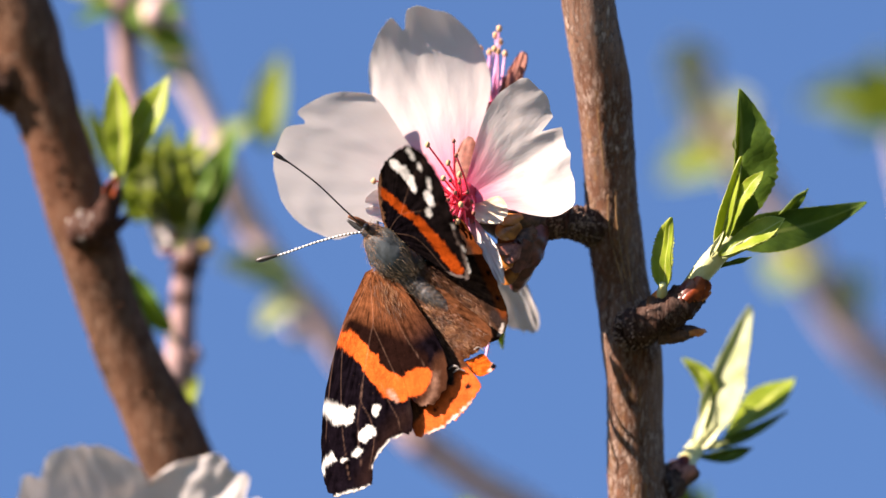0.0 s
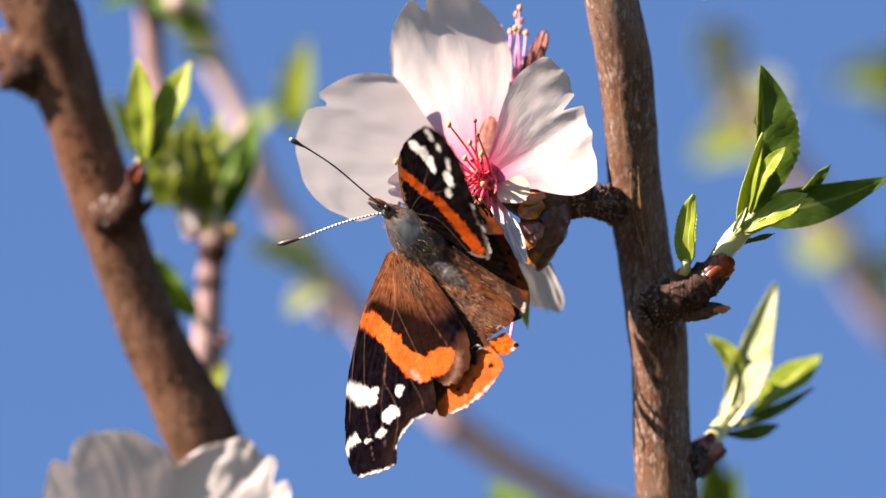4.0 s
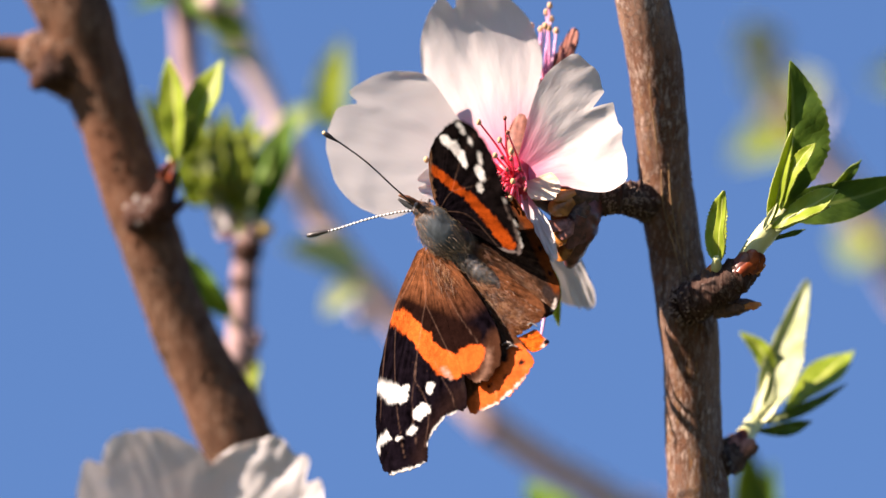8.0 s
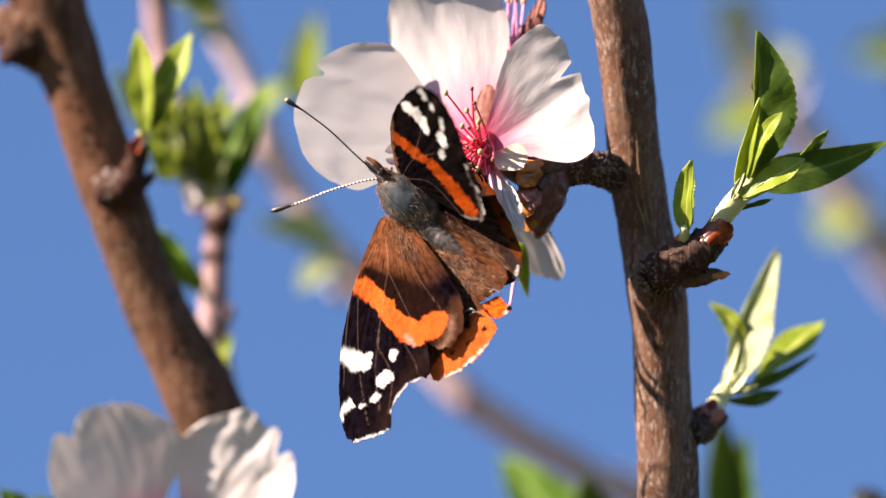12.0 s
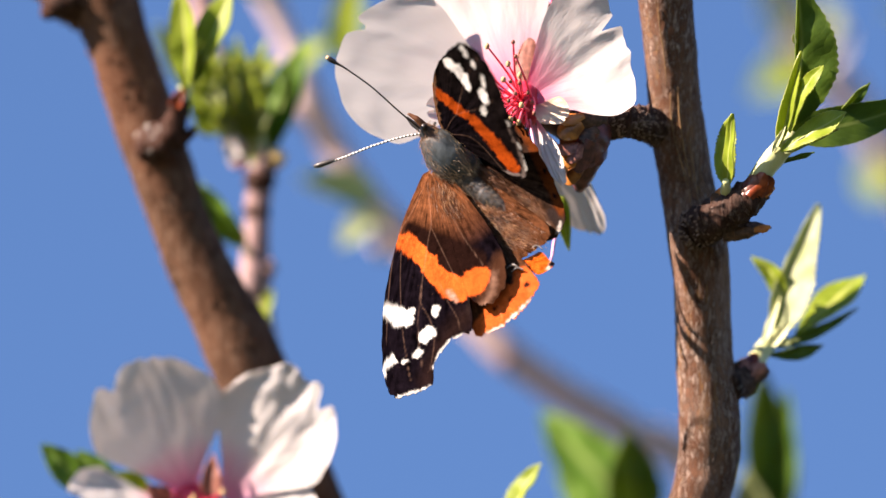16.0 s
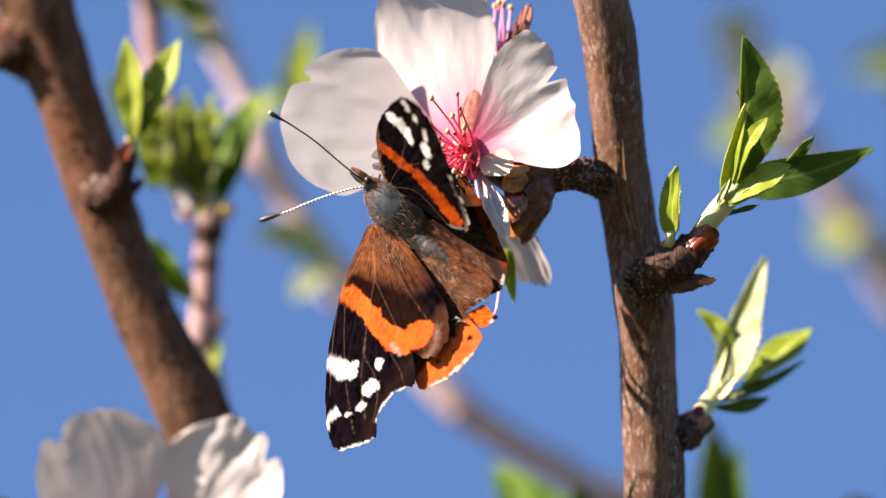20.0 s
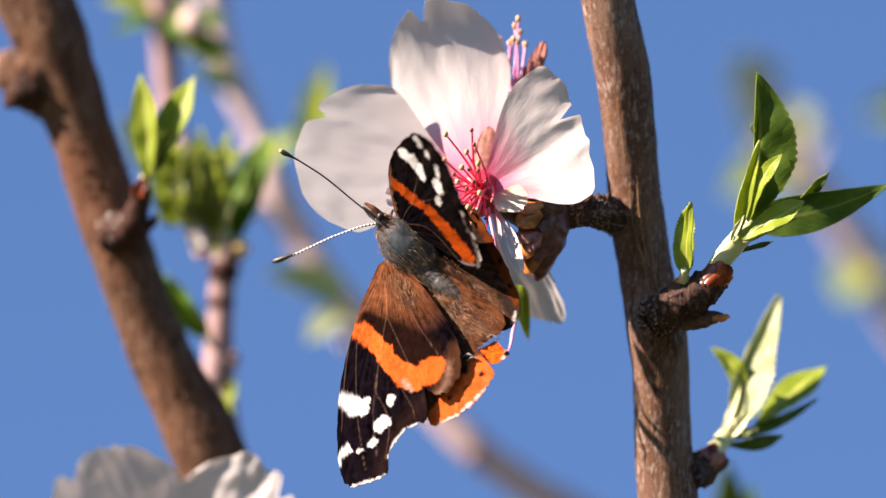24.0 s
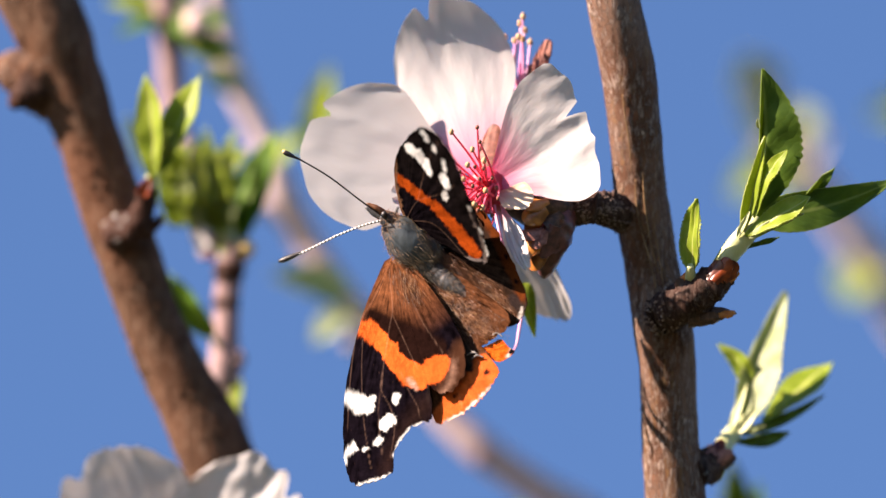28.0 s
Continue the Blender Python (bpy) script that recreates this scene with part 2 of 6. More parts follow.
SCALE_MAROON = plain_material("bud_scale_maroon", (0.050, 0.012, 0.010), (0.13, 0.035, 0.025), 1.1, 0.4, 0.5, gloss=0.5)
SCALE_AMBER = plain_material("bud_scale_amber", (0.17, 0.052, 0.012), (0.44, 0.16, 0.03), 0.7, 0.35, 0.4, gloss=0.5)
SCALE_ROSE = plain_material("bud_scale_rose", (0.13, 0.042, 0.030), (0.34, 0.135, 0.095), 1.3, 0.5, 0.5)
SCALE_GOLD = plain_material("bud_scale_gold", (0.30, 0.075, 0.012), (0.56, 0.22, 0.03), 0.8, 0.5, 0.4)
SEPAL = plain_material("sepal", (0.11, 0.030, 0.018), (0.24, 0.078, 0.050), 1.2, 0.6, 0.5)
CUP = plain_material("flower_cup", (0.30, 0.01, 0.03), (0.55, 0.03, 0.08), 1.0, 0.5, 0.3)
FILAMENT = plain_material("filament", (0.70, 0.04, 0.09), (0.80, 0.13, 0.20), 0.6, 0.45, 0.1)
FILAMENT_PALE = plain_material("pale_filament", (0.72, 0.25, 0.48), (0.82, 0.50, 0.66), 0.4, 0.45, 0.1)
ANTHER = plain_material("anther", (0.38, 0.22, 0.10), (0.54, 0.36, 0.19), 2.5, 0.7, 0.6)
ANTHER_DRY = plain_material("dry_anther", (0.36, 0.20, 0.10), (0.56, 0.36, 0.20), 2.5, 0.7, 0.6)
CUT = plain_material("cut_wood", (0.62, 0.38, 0.12), (0.75, 0.52, 0.22), 0.8, 0.7, 0.2)
SOIL = plain_material("orchard_ground", (0.018, 0.026, 0.009), (0.045, 0.052, 0.020), 0.004, 0.9, 0.5, mm=20)


# ---- shapes ----
ORIGIN = {}


def geo_surface(grid, thick):
    """A closed thin shell over a grid of points (rows, columns, 3), with its UVs."""
    g = np.asarray(grid, float)
    n = np.cross(np.gradient(g, axis=0), np.gradient(g, axis=1))
    n /= np.linalg.norm(n, axis=2, keepdims=True) + 1e-9
    r, c = g.shape[:2]
    verts = np.concatenate([(g + n * thick / 2).reshape(-1, 3), (g - n * thick / 2).reshape(-1, 3)])
    ids = np.arange(r * c).reshape(r, c)
    a, b, e, f = ids[:-1, :-1].ravel(), ids[1:, :-1].ravel(), ids[1:, 1:].ravel(), ids[:-1, 1:].ravel()
    k = r * c
    faces = np.concatenate([np.stack([a, b, e, f], 1), np.stack([f + k, e + k, b + k, a + k], 1)])
    ring = np.concatenate([ids[0, :], ids[1:, -1], ids[-1, -2::-1], ids[-2:0:-1, 0]])
    n = len(ring)
    at = 2 * k + np.arange(n)
    faces = np.concatenate([faces, np.stack([at, np.roll(at, -1), np.roll(at, -1) + n, at + n], 1)])
    u, v = np.meshgrid(np.linspace(0, 1, c), np.linspace(0, 1, r))
    uv = np.stack([u.ravel(), v.ravel()], 1)
    return np.concatenate([verts, verts[ring], verts[ring + k]]), faces, np.concatenate([uv, uv, uv[ring], uv[ring]])


def smooth_line(points, steps=8):
    """Catmull-Rom through control points; any number of columns."""
    p = np.asarray(points, float)
    if len(p) == 2:
        return np.linspace(p[0], p[1], steps + 1)
    q = np.vstack([2 * p[0] - p[1], p, 2 * p[-1] - p[-2]])
    out = []
    for i in range(1, len(q) - 2):
        for t in np.arange(steps) / steps:
            a, b, c, d = q[i - 1:i + 3]
            out.append(0.5 * (2 * b + (c - a) * t + (2 * a - 5 * b + 4 * c - d) * t * t + (3 * b - a - 3 * c + d) * t ** 3))
    return np.array(out + [p[-1]])


def geo_tube(points, sides=10, steps=6, rough=0.0, grain_mm=3.0, flat=1.0, seed=0):
    """A round tapered stem through control points (x, d, z, radius)."""
    line = smooth_line(points, steps)
    c, rad = line[:, :3], np.maximum(line[:, 3], 0.01)
    tan = np.gradient(c, axis=0)
    tan /= np.linalg.norm(tan, axis=1, keepdims=True) + 1e-9
    side = np.cross(tan[0], (0.3, 1.0, 0.2))
    verts = []
    for i, t in enumerate(tan):
        side = side - t * side.dot(t)
        side /= np.linalg.norm(side)
        up = np.cross(t, side)
        for k in range(sides):
            a = 2 * math.pi * k / sides
            w = side * math.cos(a) + up * math.sin(a) * flat
            r = rad[i]
            if rough:
                q = Vector((c[i] + w * r) / grain_mm) + Vector((seed * 7.1, 0, 0))
                r *= 1 + rough * (noise.noise(q) + 0.5 * noise.noise(q * 2.7))
            verts.append(c[i] + w * r)
    n = len(tan)
    faces = [(i * sides + k, i * sides + (k + 1) % sides, (i + 1) * sides + (k + 1) % sides, (i + 1) * sides + k)
             for i in range(n - 1) for k in range(sides)]
    for at, order in ((0, -1), (n - 1, 1)):
        verts.append(c[at])
        m = len(verts) - 1
        for k in range(sides):
            f = (at * sides + k, at * sides + (k + 1) % sides, m)
            faces.append(f[::order])
    return np.array(verts), faces, None


def geo_blob(centre, radii, rough=0.0, seed=0, rings=10, sides=14, turn=None):
    """A rounded lump with three radii."""
    verts, faces = [], []
    for i in range(rings + 1):
        th = math.pi * i / rings
        for k in range(sides):
            a = 2 * math.pi * k / sides
            w = Vector((math.sin(th) * math.cos(a), math.sin(th) * math.sin(a), math.cos(th)))
            s = 1 + rough * noise.noise(w * 2.3 + Vector((seed * 3.7, 0, 0)))
            w = Vector((w.x * radii[0], w.y * radii[1], w.z * radii[2])) * s
            if turn:
                w = turn @ w
            verts.append(Vector(centre) + w)
    for i in range(rings):
        for k in range(sides):
            faces.append((i * sides + k, (i + 1) * sides + k, (i + 1) * sides + (k + 1) % sides, i * sides + (k + 1) % sides))
    return np.array(verts), faces, None


def geo_join(*geos):
    vs, fs, n = [], [], 0
    for v, f, _ in geos:
        vs.append(np.asarray(v, float))
        fs += [tuple(int(i) + n for i in q) for q in f]
        n += len(v)
    return np.concatenate(vs), fs, None


def mesh_of(name, geo, material, origin, colours=None):
    verts, faces, uv = geo
    me = bpy.data.meshes.new(name)
    me.from_pydata(((np.asarray(verts, float) - origin) * 0.001).tolist(), [], [tuple(int(i) for i in f) for f in faces])
    me.polygons.foreach_set("use_smooth", [True] * len(me.polygons))
    if uv is not None:
        idx = np.empty(len(me.loops), int)
        me.loops.foreach_get("vertex_index", idx)
        me.uv_layers.new(name="UVMap").data.foreach_set("uv", np.asarray(uv, float)[idx].ravel())
    if colours is not None:
        me.color_attributes.new("pattern", "FLOAT_COLOR", "POINT").data.foreach_set("color", np.asarray(colours, float).ravel())
    me.materials.append(material)
    me.update()
    return me


def thing(name, at, label, category, group="", kind=""):
    """An Empty at the base of a thing."""
    ob = new(name)
    ob.empty_display_size = 0.002
    ORIGIN[ob] = np.array(at, float)
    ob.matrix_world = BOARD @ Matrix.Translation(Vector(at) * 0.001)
    return tagged(ob, label, category, group, kind)


def part(name, geo, material, parent, label="", pivot=None, colours=None, kind=""):
    """One mesh object under a thing or a part; pivot: the point round which it turns."""
    o = ORIGIN[parent] if pivot is None else np.array(pivot, float)
    ob = new(name, mesh_of(name, geo, material, o, colours))
    ob.parent = parent
    ob.location = Vector((o - ORIGIN[parent]) * 0.001)
    ORIGIN[ob] = o
    return tagged(ob, label, kind=kind)


def unit(v):
    v = np.asarray(v, float)
    return v / (np.linalg.norm(v) + 1e-9)


def frame_of(base, tip, face):
    """Axis, side and facing direction of a blade from base to tip that faces roughly along face."""
    a = unit(np.subtract(tip, base))
    s = unit(np.cross(a, face))
    return a, s, np.cross(s, a)


def geo_leaf(base, tip, width, face=(0, -1, 0), fold=0.5, curl=0.0, teeth=0.04, blunt=1.0, wave=0.0, seed=0, nu=38, nv=11, thick=0.16, bend=0.0, left=1.0, fold_left=None, roll=0.0):
    """A leaf folded along its midrib; fold in radians, curl bends it towards or away from its face, bend sideways.
    left: the left half's share of the right half's width; fold_left: its own fold; roll: how far the tip nods."""
    base, tip = np.array(base, float), np.array(tip, float)
    a, s, n = frame_of(base, tip, face)
    ln = np.linalg.norm(tip - base)
    u = np.linspace(0, 1, nu)[:, None]
    v = np.linspace(-1, 1, nv)[None, :]
    w = width / 2 * (np.sin(math.pi * np.clip(u, 0, 1) ** (0.75 / blunt)) ** 0.85 + 0.03) * np.where(v < 0, left, 1.0)
    angle = np.where(v < 0, fold if fold_left is None else fold_left, fold)
    bite = np.array([noise.noise(Vector((i * 0.9, seed * 1.3, 2.0))) for i in range(nu)])[:, None]
    w = w * (1 + teeth * (np.where(np.arange(nu) % 2, 1, -1)[:, None] + 1.5 * bite) * (np.abs(v) > 0.95))
    lift = np.abs(v) * w * np.sin(angle) + curl * ln * (u ** 2 - u) * -1 + roll * ln * u ** 4
    lift = lift + 0.1 * width * np.vectorize(lambda i, j: noise.noise(Vector((i * 5, j * 1.4, seed + 3.0))))(u + 0 * v, v + 0 * u) * np.sin(math.pi * u)
    if wave:
        lift = lift + wave * np.sin(u * 9 + seed) * v
    g = base + a * (ln * u)[..., None] + s * (v * w * np.cos(angle) + bend * ln * np.sin(math.pi * u))[..., None] + n * lift[..., None]
    return geo_surface(g, thick)


def geo_scale(base, tip, width, face=(0, -1, 0), hollow=0.5, seed=0, thick=0.3):
    """A blunt rounded scale or sepal, hollow across."""
    return geo_petal(base, tip, width, face, cup=0.05, side_cup=-hollow, notch=0, ruffle=0.15, claw=0.5, seed=seed, nu=14, nv=13, thick=thick, round_=0.55)


def geo_petal(base, tip, width, face=(0, -1, 0), cup=0.2, side_cup=0.15, notch=0.12, at=0.0, fold=0.0, ruffle=0.5, claw=0.14, seed=0, flare=0.0,
              nu=34, nv=41, thick=0.03, notch_width=0.1, round_=0.45, frill=0.0, skew=0.0):
    """A petal: a narrow claw that widens to a rounded, notched and ruffled end. cup bends it along its length, side_cup across."""
    base, tip = np.array(base, float), np.array(tip, float)
    a, s, n = frame_of(base, tip, face)
    ln = np.linalg.norm(tip - base)
    u = np.linspace(0, 1, nu)[:, None]
    v = np.linspace(-1, 1, nv)[None, :]
    w = width / 2 * (claw + (1 - claw) * np.sin(math.pi / 2 * np.clip(u / 0.82, 0, 1)) ** 1.25)
    reach = 1 - round_ * (1 - np.sqrt(1 - 0.999 * v ** 2)) - notch * np.exp(-((v - at) / notch_width) ** 2)
    q = np.vectorize(lambda i, j: noise.noise(Vector((i * 2.6, j * 2.4, seed * 5.3))) + 0.5 * noise.noise(Vector((i * 6.0, j * 5.4, seed * 2.1 + 9))))(u + 0 * v, v + 0 * u)
    edge = np.vectorize(lambda j: noise.noise(Vector((j * 4.0, seed * 3.3, 1.7))))(v)
    edge2 = np.vectorize(lambda j: noise.noise(Vector((j * 9.0, seed * 1.3, 4.7))))(v)
    reach = reach * (1 - skew * v) * (1 + (0.018 + 0.06 * frill) * edge + 0.05 * frill * edge2)
    lift = cup * ln * u ** 2 + side_cup * w * v ** 2 + math.tan(fold) * np.abs(v - 0.05) * w + ruffle * q * u ** 1.2 + flare * ln * (u * (1 + (reach - 1) * u)) ** 4 + frill * u ** 3 * (edge2 * 0.6 + edge)
    g = base + a * (ln * u * (1 + (reach - 1) * u))[..., None] + s * (v * w)[..., None] + n * lift[..., None]
    return geo_surface(g, thick)


# ---- ground and boughs ----
def build_ground():
    me = bpy.data.meshes.new("ground")
    bm = bmesh.new()
    bmesh.ops.create_circle(bm, cap_ends=True, radius=1500, segments=64)
    bm.to_mesh(me)
    bm.free()
    me.materials.append(SOIL)
    tagged(new("ground", me), "dark green grassy orchard ground under the tree", "ground", kind="structure")


def flakes(line, rad, count, seed, low=0.25, high=0.8):
    """Small raised scales of bark on a stem, as one joined geometry."""
    rnd = random.Random(seed)
    pts = smooth_line(line, 8)
    out = []
    for _ in range(count):
        i = rnd.randrange(len(pts) - 1)
        t = rnd.random()
        c = pts[i, :3] * (1 - t) + pts[i + 1, :3] * t
        r = pts[i, 3] * (1 - t) + pts[i + 1, 3] * t
        ax = unit(pts[i + 1, :3] - pts[i, :3])
        s = unit(np.cross(ax, (0.2, 1, 0.1)))
        w = np.cross(ax, s)
        a = rnd.uniform(0, 2 * math.pi)
        nrm = s * math.cos(a) + w * math.sin(a)
        sid = np.cross(nrm, ax)
        q = c + nrm * r * rad
        ln, wd = rnd.uniform(low, high), rnd.uniform(low, high) * 0.6
        lift = nrm * rnd.uniform(0.05, 0.16)
        b = [q - ax * ln - sid * wd * 0.5, q - ax * ln * 0.3 + sid * wd, q + ax * ln + sid * wd * 0.4, q + ax * ln * 0.5 - sid * wd]
        v = np.array([p - nrm * 0.1 for p in b] + [p * 0.7 + q * 0.3 + lift for p in b])
        out.append((v, [(4, 5, 6, 7), (0, 1, 5, 4), (1, 2, 6, 5), (2, 3, 7, 6), (3, 0, 4, 7)], None))
    return geo_join(*out)


def build_branch():
    line = [(34.6, -2.0, 57.8, 3.3), (35.7, -4.0, 42.4, 3.4), (37.0, -4.0, 34.0, 3.5), (38.5, -4.0, 25.5, 3.65), (40.1, -3.0, 17.9, 3.75), (41.0, -2.0, 10.2, 3.6), (41.6, -0.8, 2.5, 3.6), (42.1, -0.5, -2.1, 3.75),
            (43.3, 0.1, -9.7, 3.7), (44.7, -0.9, -17.4, 4.05), (45.3, -0.4, -23.5, 3.85), (45.6, 0.6, -32.8, 3.9), (46.3, 1.0, -42.2, 4.2), (46.1, 2.0, -47.4, 4.15),
            (44.8, 2.0, -52.7, 4), (42.8, 4.0, -59.8, 4.2), (39.8, 10.0, -82.5, 4.6), (33.1, 30.0, -146.2, 5.5), (23.8, 60.0, -236.8, 6.5)]
    br = thing("almond_branch", line[-1][:3], "upright reddish-brown almond branch with flaky grey bark", "branch")
    part("stem", geo_tube(line, 28, 10, 0.035, 2.5), BARK, br)
    part("bark_flake", flakes(line[1:16], 0.98, 1000, 4, 0.06, 0.3), FLAKE, br, "peeling grey-brown bark flakes", kind="stuff")
    for seam in ([(41.1, -4.5, 2.5, 0.05), (41.2, -4.3, -0.5, 0.11), (41.7, -4.3, -3.8, 0.11), (42.6, -4.5, -7.0, 0.11), (43.5, -4.7, -10.5, 0.11), (43.9, -5.0, -12.8, 0.05)],
                 [(42.1, -4.5, 3.7, 0.05), (42.3, -4.3, -0.2, 0.11), (42.7, -4.3, -3.6, 0.11), (43.3, -4.5, -7.0, 0.11), (44.3, -4.6, -10.5, 0.05)],
                 [(43.4, -3.8, 1.8, 0.05), (43.7, -3.7, -2.1, 0.11), (43.8, -4.1, -5.1, 0.11), (44.4, -4.3, -8.9, 0.11), (44.9, -4.8, -12.4, 0.05)],
                 [(39.5, -6.2, 14.0, 0.05), (39.8, -5.8, 10.9, 0.11), (40.3, -5.3, 7.5, 0.11), (40.6, -4.7, 3.7, 0.05)],
                 [(40.4, -6.1, 16.3, 0.05), (40.7, -5.7, 12.8, 0.11), (41.2, -5.4, 9.8, 0.05)]):
        part("bark_ridge", geo_tube(seam, 8, 6, 0.4, 0.8), BARK_LINE, br, "golden bark seam")
    # the short spur that bears the blossom
    sp = part("spur", geo_tube([(41.3, 0.3, -3.0, 2.70), (39.0, -2.4, -1.8, 2.40), (37.1, -4.8, -1.5, 2.25), (35.3, -6.5, -1.4, 1.95), (33.4, -6.5, -1.8, 1.85), (31.6, -6.5, -2.5, 1.80), (30.1, -6.0, -3.5, 1.60)], 22, 8, 0.24, 1.0), SPUR, br, "knobbly dark spur with flaky grey bark")
    part("bark_flake", flakes([(39.6, -1.8, -2.2, 2.50), (37.1, -4.8, -1.5, 2.30), (35.3, -6.5, -1.4, 2.00), (33.4, -6.5, -1.8, 1.90)], 1.0, 420, 9, 0.12, 0.42), FLAKE, sp, kind="stuff")
    for i, (p, r) in enumerate((((37.9, -4.1, -1.3), 2.42), ((36.6, -5.3, -1.4), 2.34), ((35.6, -6.7, -1.4), 2.15))):
        q = np.array(p)
        part("ring_scar", geo_tube([(*(q - (0.35, 0, -0.05)), r * 0.93), (*q, r * 1.04), (*(q + (0.35, 0, -0.05)), r * 0.93)], 20, 3, 0.2, 0.7, seed=i), SPUR, sp)
    part("scar", geo_blob((32.2, -8.4, -2.3), (0.28, 0.2, 0.22), 0.4, 2, 6, 8), LICHEN, sp)
    # the spurs that bear the leaf shoots
    sp = part("spur", geo_tube([(43.1, -1.0, -16.5, 2.30), (45.1, -4.4, -15.6, 2.75), (46.9, -7.5, -14.6, 2.80), (48.8, -8.8, -13.5, 2.75), (50.8, -9.8, -12.2, 2.50), (52.3, -10.0, -11.1, 2.10), (53.2, -10.0, -10.0, 1.60)], 22, 8, 0.2, 1.0, seed=2), SPUR, br, "dark ringed spur below a leaf shoot")
    part("bark_flake", flakes([(43.7, -4.0, -16.2, 2.60), (45.1, -5.5, -15.6, 2.80), (47.2, -8.0, -14.4, 2.80)], 1.0, 150, 3, 0.15, 0.45), FLAKE, sp, "grey wrinkled bark", kind="stuff")
    for i, (p, r) in enumerate((((44.3, -4.4, -15.9), 2.75), ((45.4, -5.6, -15.5), 2.95), ((49.6, -9.2, -13.1), 2.75), ((51.3, -9.9, -11.9), 2.45))):
        q, ax = np.array(p), np.array((1.5, -1.2, 0.9)) * 0.16
        part("ring_scar", geo_tube([(*(q - ax), r * 0.92), (*q, r * 1.03), (*(q + ax), r * 0.92)], 22, 3, 0.15, 0.7, seed=i + 4), SPUR, sp)
    part("thorn", geo_tube([(48.1, -8.0, -16.2, 1.60), (50.5, -8.0, -16.1, 1.35), (52.7, -8.0, -15.8, 0.85), (54.7, -8.0, -15.8, 0.12)], 12, 6, 0.25, 0.8), SCALE_DARK, sp, "pointed dark bud")
    part("bud_scale", geo_scale((52.3, -9.0, -16.1), (54.5, -8.4, -15.7), 1.0, (0.1, -1, 0.3), 0.4, 4), SCALE_GOLD, sp, "spotted yellow-brown bud scale")
    part("bud_scale", geo_scale((49.7, -9.4, -16.5), (52.3, -9.2, -16.3), 1.7, (0.1, -1, -0.2), 0.4, 6), SCALE_DARK, sp)
    part("bud_scale", geo_scale((47.3, -10.2, -13.1), (48.6, -10.6, -10.2), 2.2, (-0.1, -1, 0.2), 0.5, 8), SCALE_GOLD, sp)
    part("bud_scale", geo_scale((48.0, -10.8, -13.7), (46.8, -10.2, -11.1), 1.7, (-0.2, -1, 0.2), 0.5, 9), SCALE_DARK, sp)
    part("bud_scale", geo_scale((48.9, -11.4, -14.4), (51.7, -11.8, -10.8), 3.4, (-0.1, -1, 0.1), 0.5, 10), SCALE_DARK, sp)
    part("bud_scale", geo_scale((51.1, -11.6, -13.7), (53.2, -11.4, -11.1), 2.8, (0.3, -1, -0.2), 0.5, 11), SCALE_DARK, sp)
    part("bud_scale", geo_scale((50.8, -12.0, -11.4), (52.6, -12.2, -8.8), 2.6, (-0.5, -1, 0.3), 0.5, 12), SCALE_MAROON, sp, "dark red bud scale")
    part("bud_scale", geo_scale((51.5, -12.4, -11.5), (53.9, -12.4, -8.5), 2.7, (-0.2, -1, 0.3), 0.5, 13), SCALE_RED, sp, "glossy red-brown bud scale")
    part("bud_scale", geo_scale((52.9, -12.0, -11.4), (54.7, -11.6, -8.9), 2.5, (0.3, -1, 0.1), 0.5, 14), SCALE_RED, sp)
    part("bud_scale", geo_scale((52.3, -11.8, -12.0), (55.0, -10.8, -10.3), 1.4, (0.2, -1, -0.3), 0.4, 15), SCALE_GOLD, sp)
    sp = part("spur", geo_tube([(48.4, 0.0, -37.5, 2.20), (49.9, 3.0, -36.8, 2.20), (51.1, 5.0, -35.9, 2.10), (52.3, 7.0, -34.7, 1.70)], 20, 8, 0.3, 0.9, seed=5), SPUR, br, "dark knobbly spur below a leaf shoot")
    part("bark_flake", flakes([(49.5, 2.5, -37.0, 2.20), (51.1, 5.0, -35.9, 2.10), (51.9, 6.5, -35.2, 1.80)], 1.0, 130, 6, 0.15, 0.55), SPUR, sp, kind="stuff")
    part("bud_scale", geo_scale((50.8, 3.0, -38.8), (52.6, 3.4, -36.4), 2.2, (0.3, -1, -0.1), 0.5, 21), SCALE_DARK, sp)
    part("bud_scale", geo_scale((51.9, 3.4, -36.8), (54.4, 4.6, -35.0), 2.0, (0.3, -1, -0.2), 0.5, 22), SCALE_DARK, sp)
    part("bud_scale", geo_scale((51.2, 2.6, -36.2), (54.0, 4.2, -34.4), 2.0, (0.1, -1, 0.0), 0.5, 23), SCALE_ROSE, sp)
    part("bud_scale", geo_scale((49.8, 2.0, -35.9), (51.7, 3.6, -34.1), 1.9, (-0.2, -1, 0.4), 0.5, 24), SCALE_ROSE, sp, "pinkish bud scale with a pale rim")
    part("bud_scale", geo_scale((51.1, 3.0, -35.1), (52.7, 5.2, -33.0), 2.0, (-0.2, -1, 0.3), 0.5, 25), SCALE_RED, sp, "glossy red-brown bud scale")
    part("bud_scale", geo_scale((49.2, 1.6, -36.8), (50.0, 2.2, -34.3), 1.6, (-0.4, -1, 0.1), 0.5, 26), SCALE_DARK, sp)
    return br


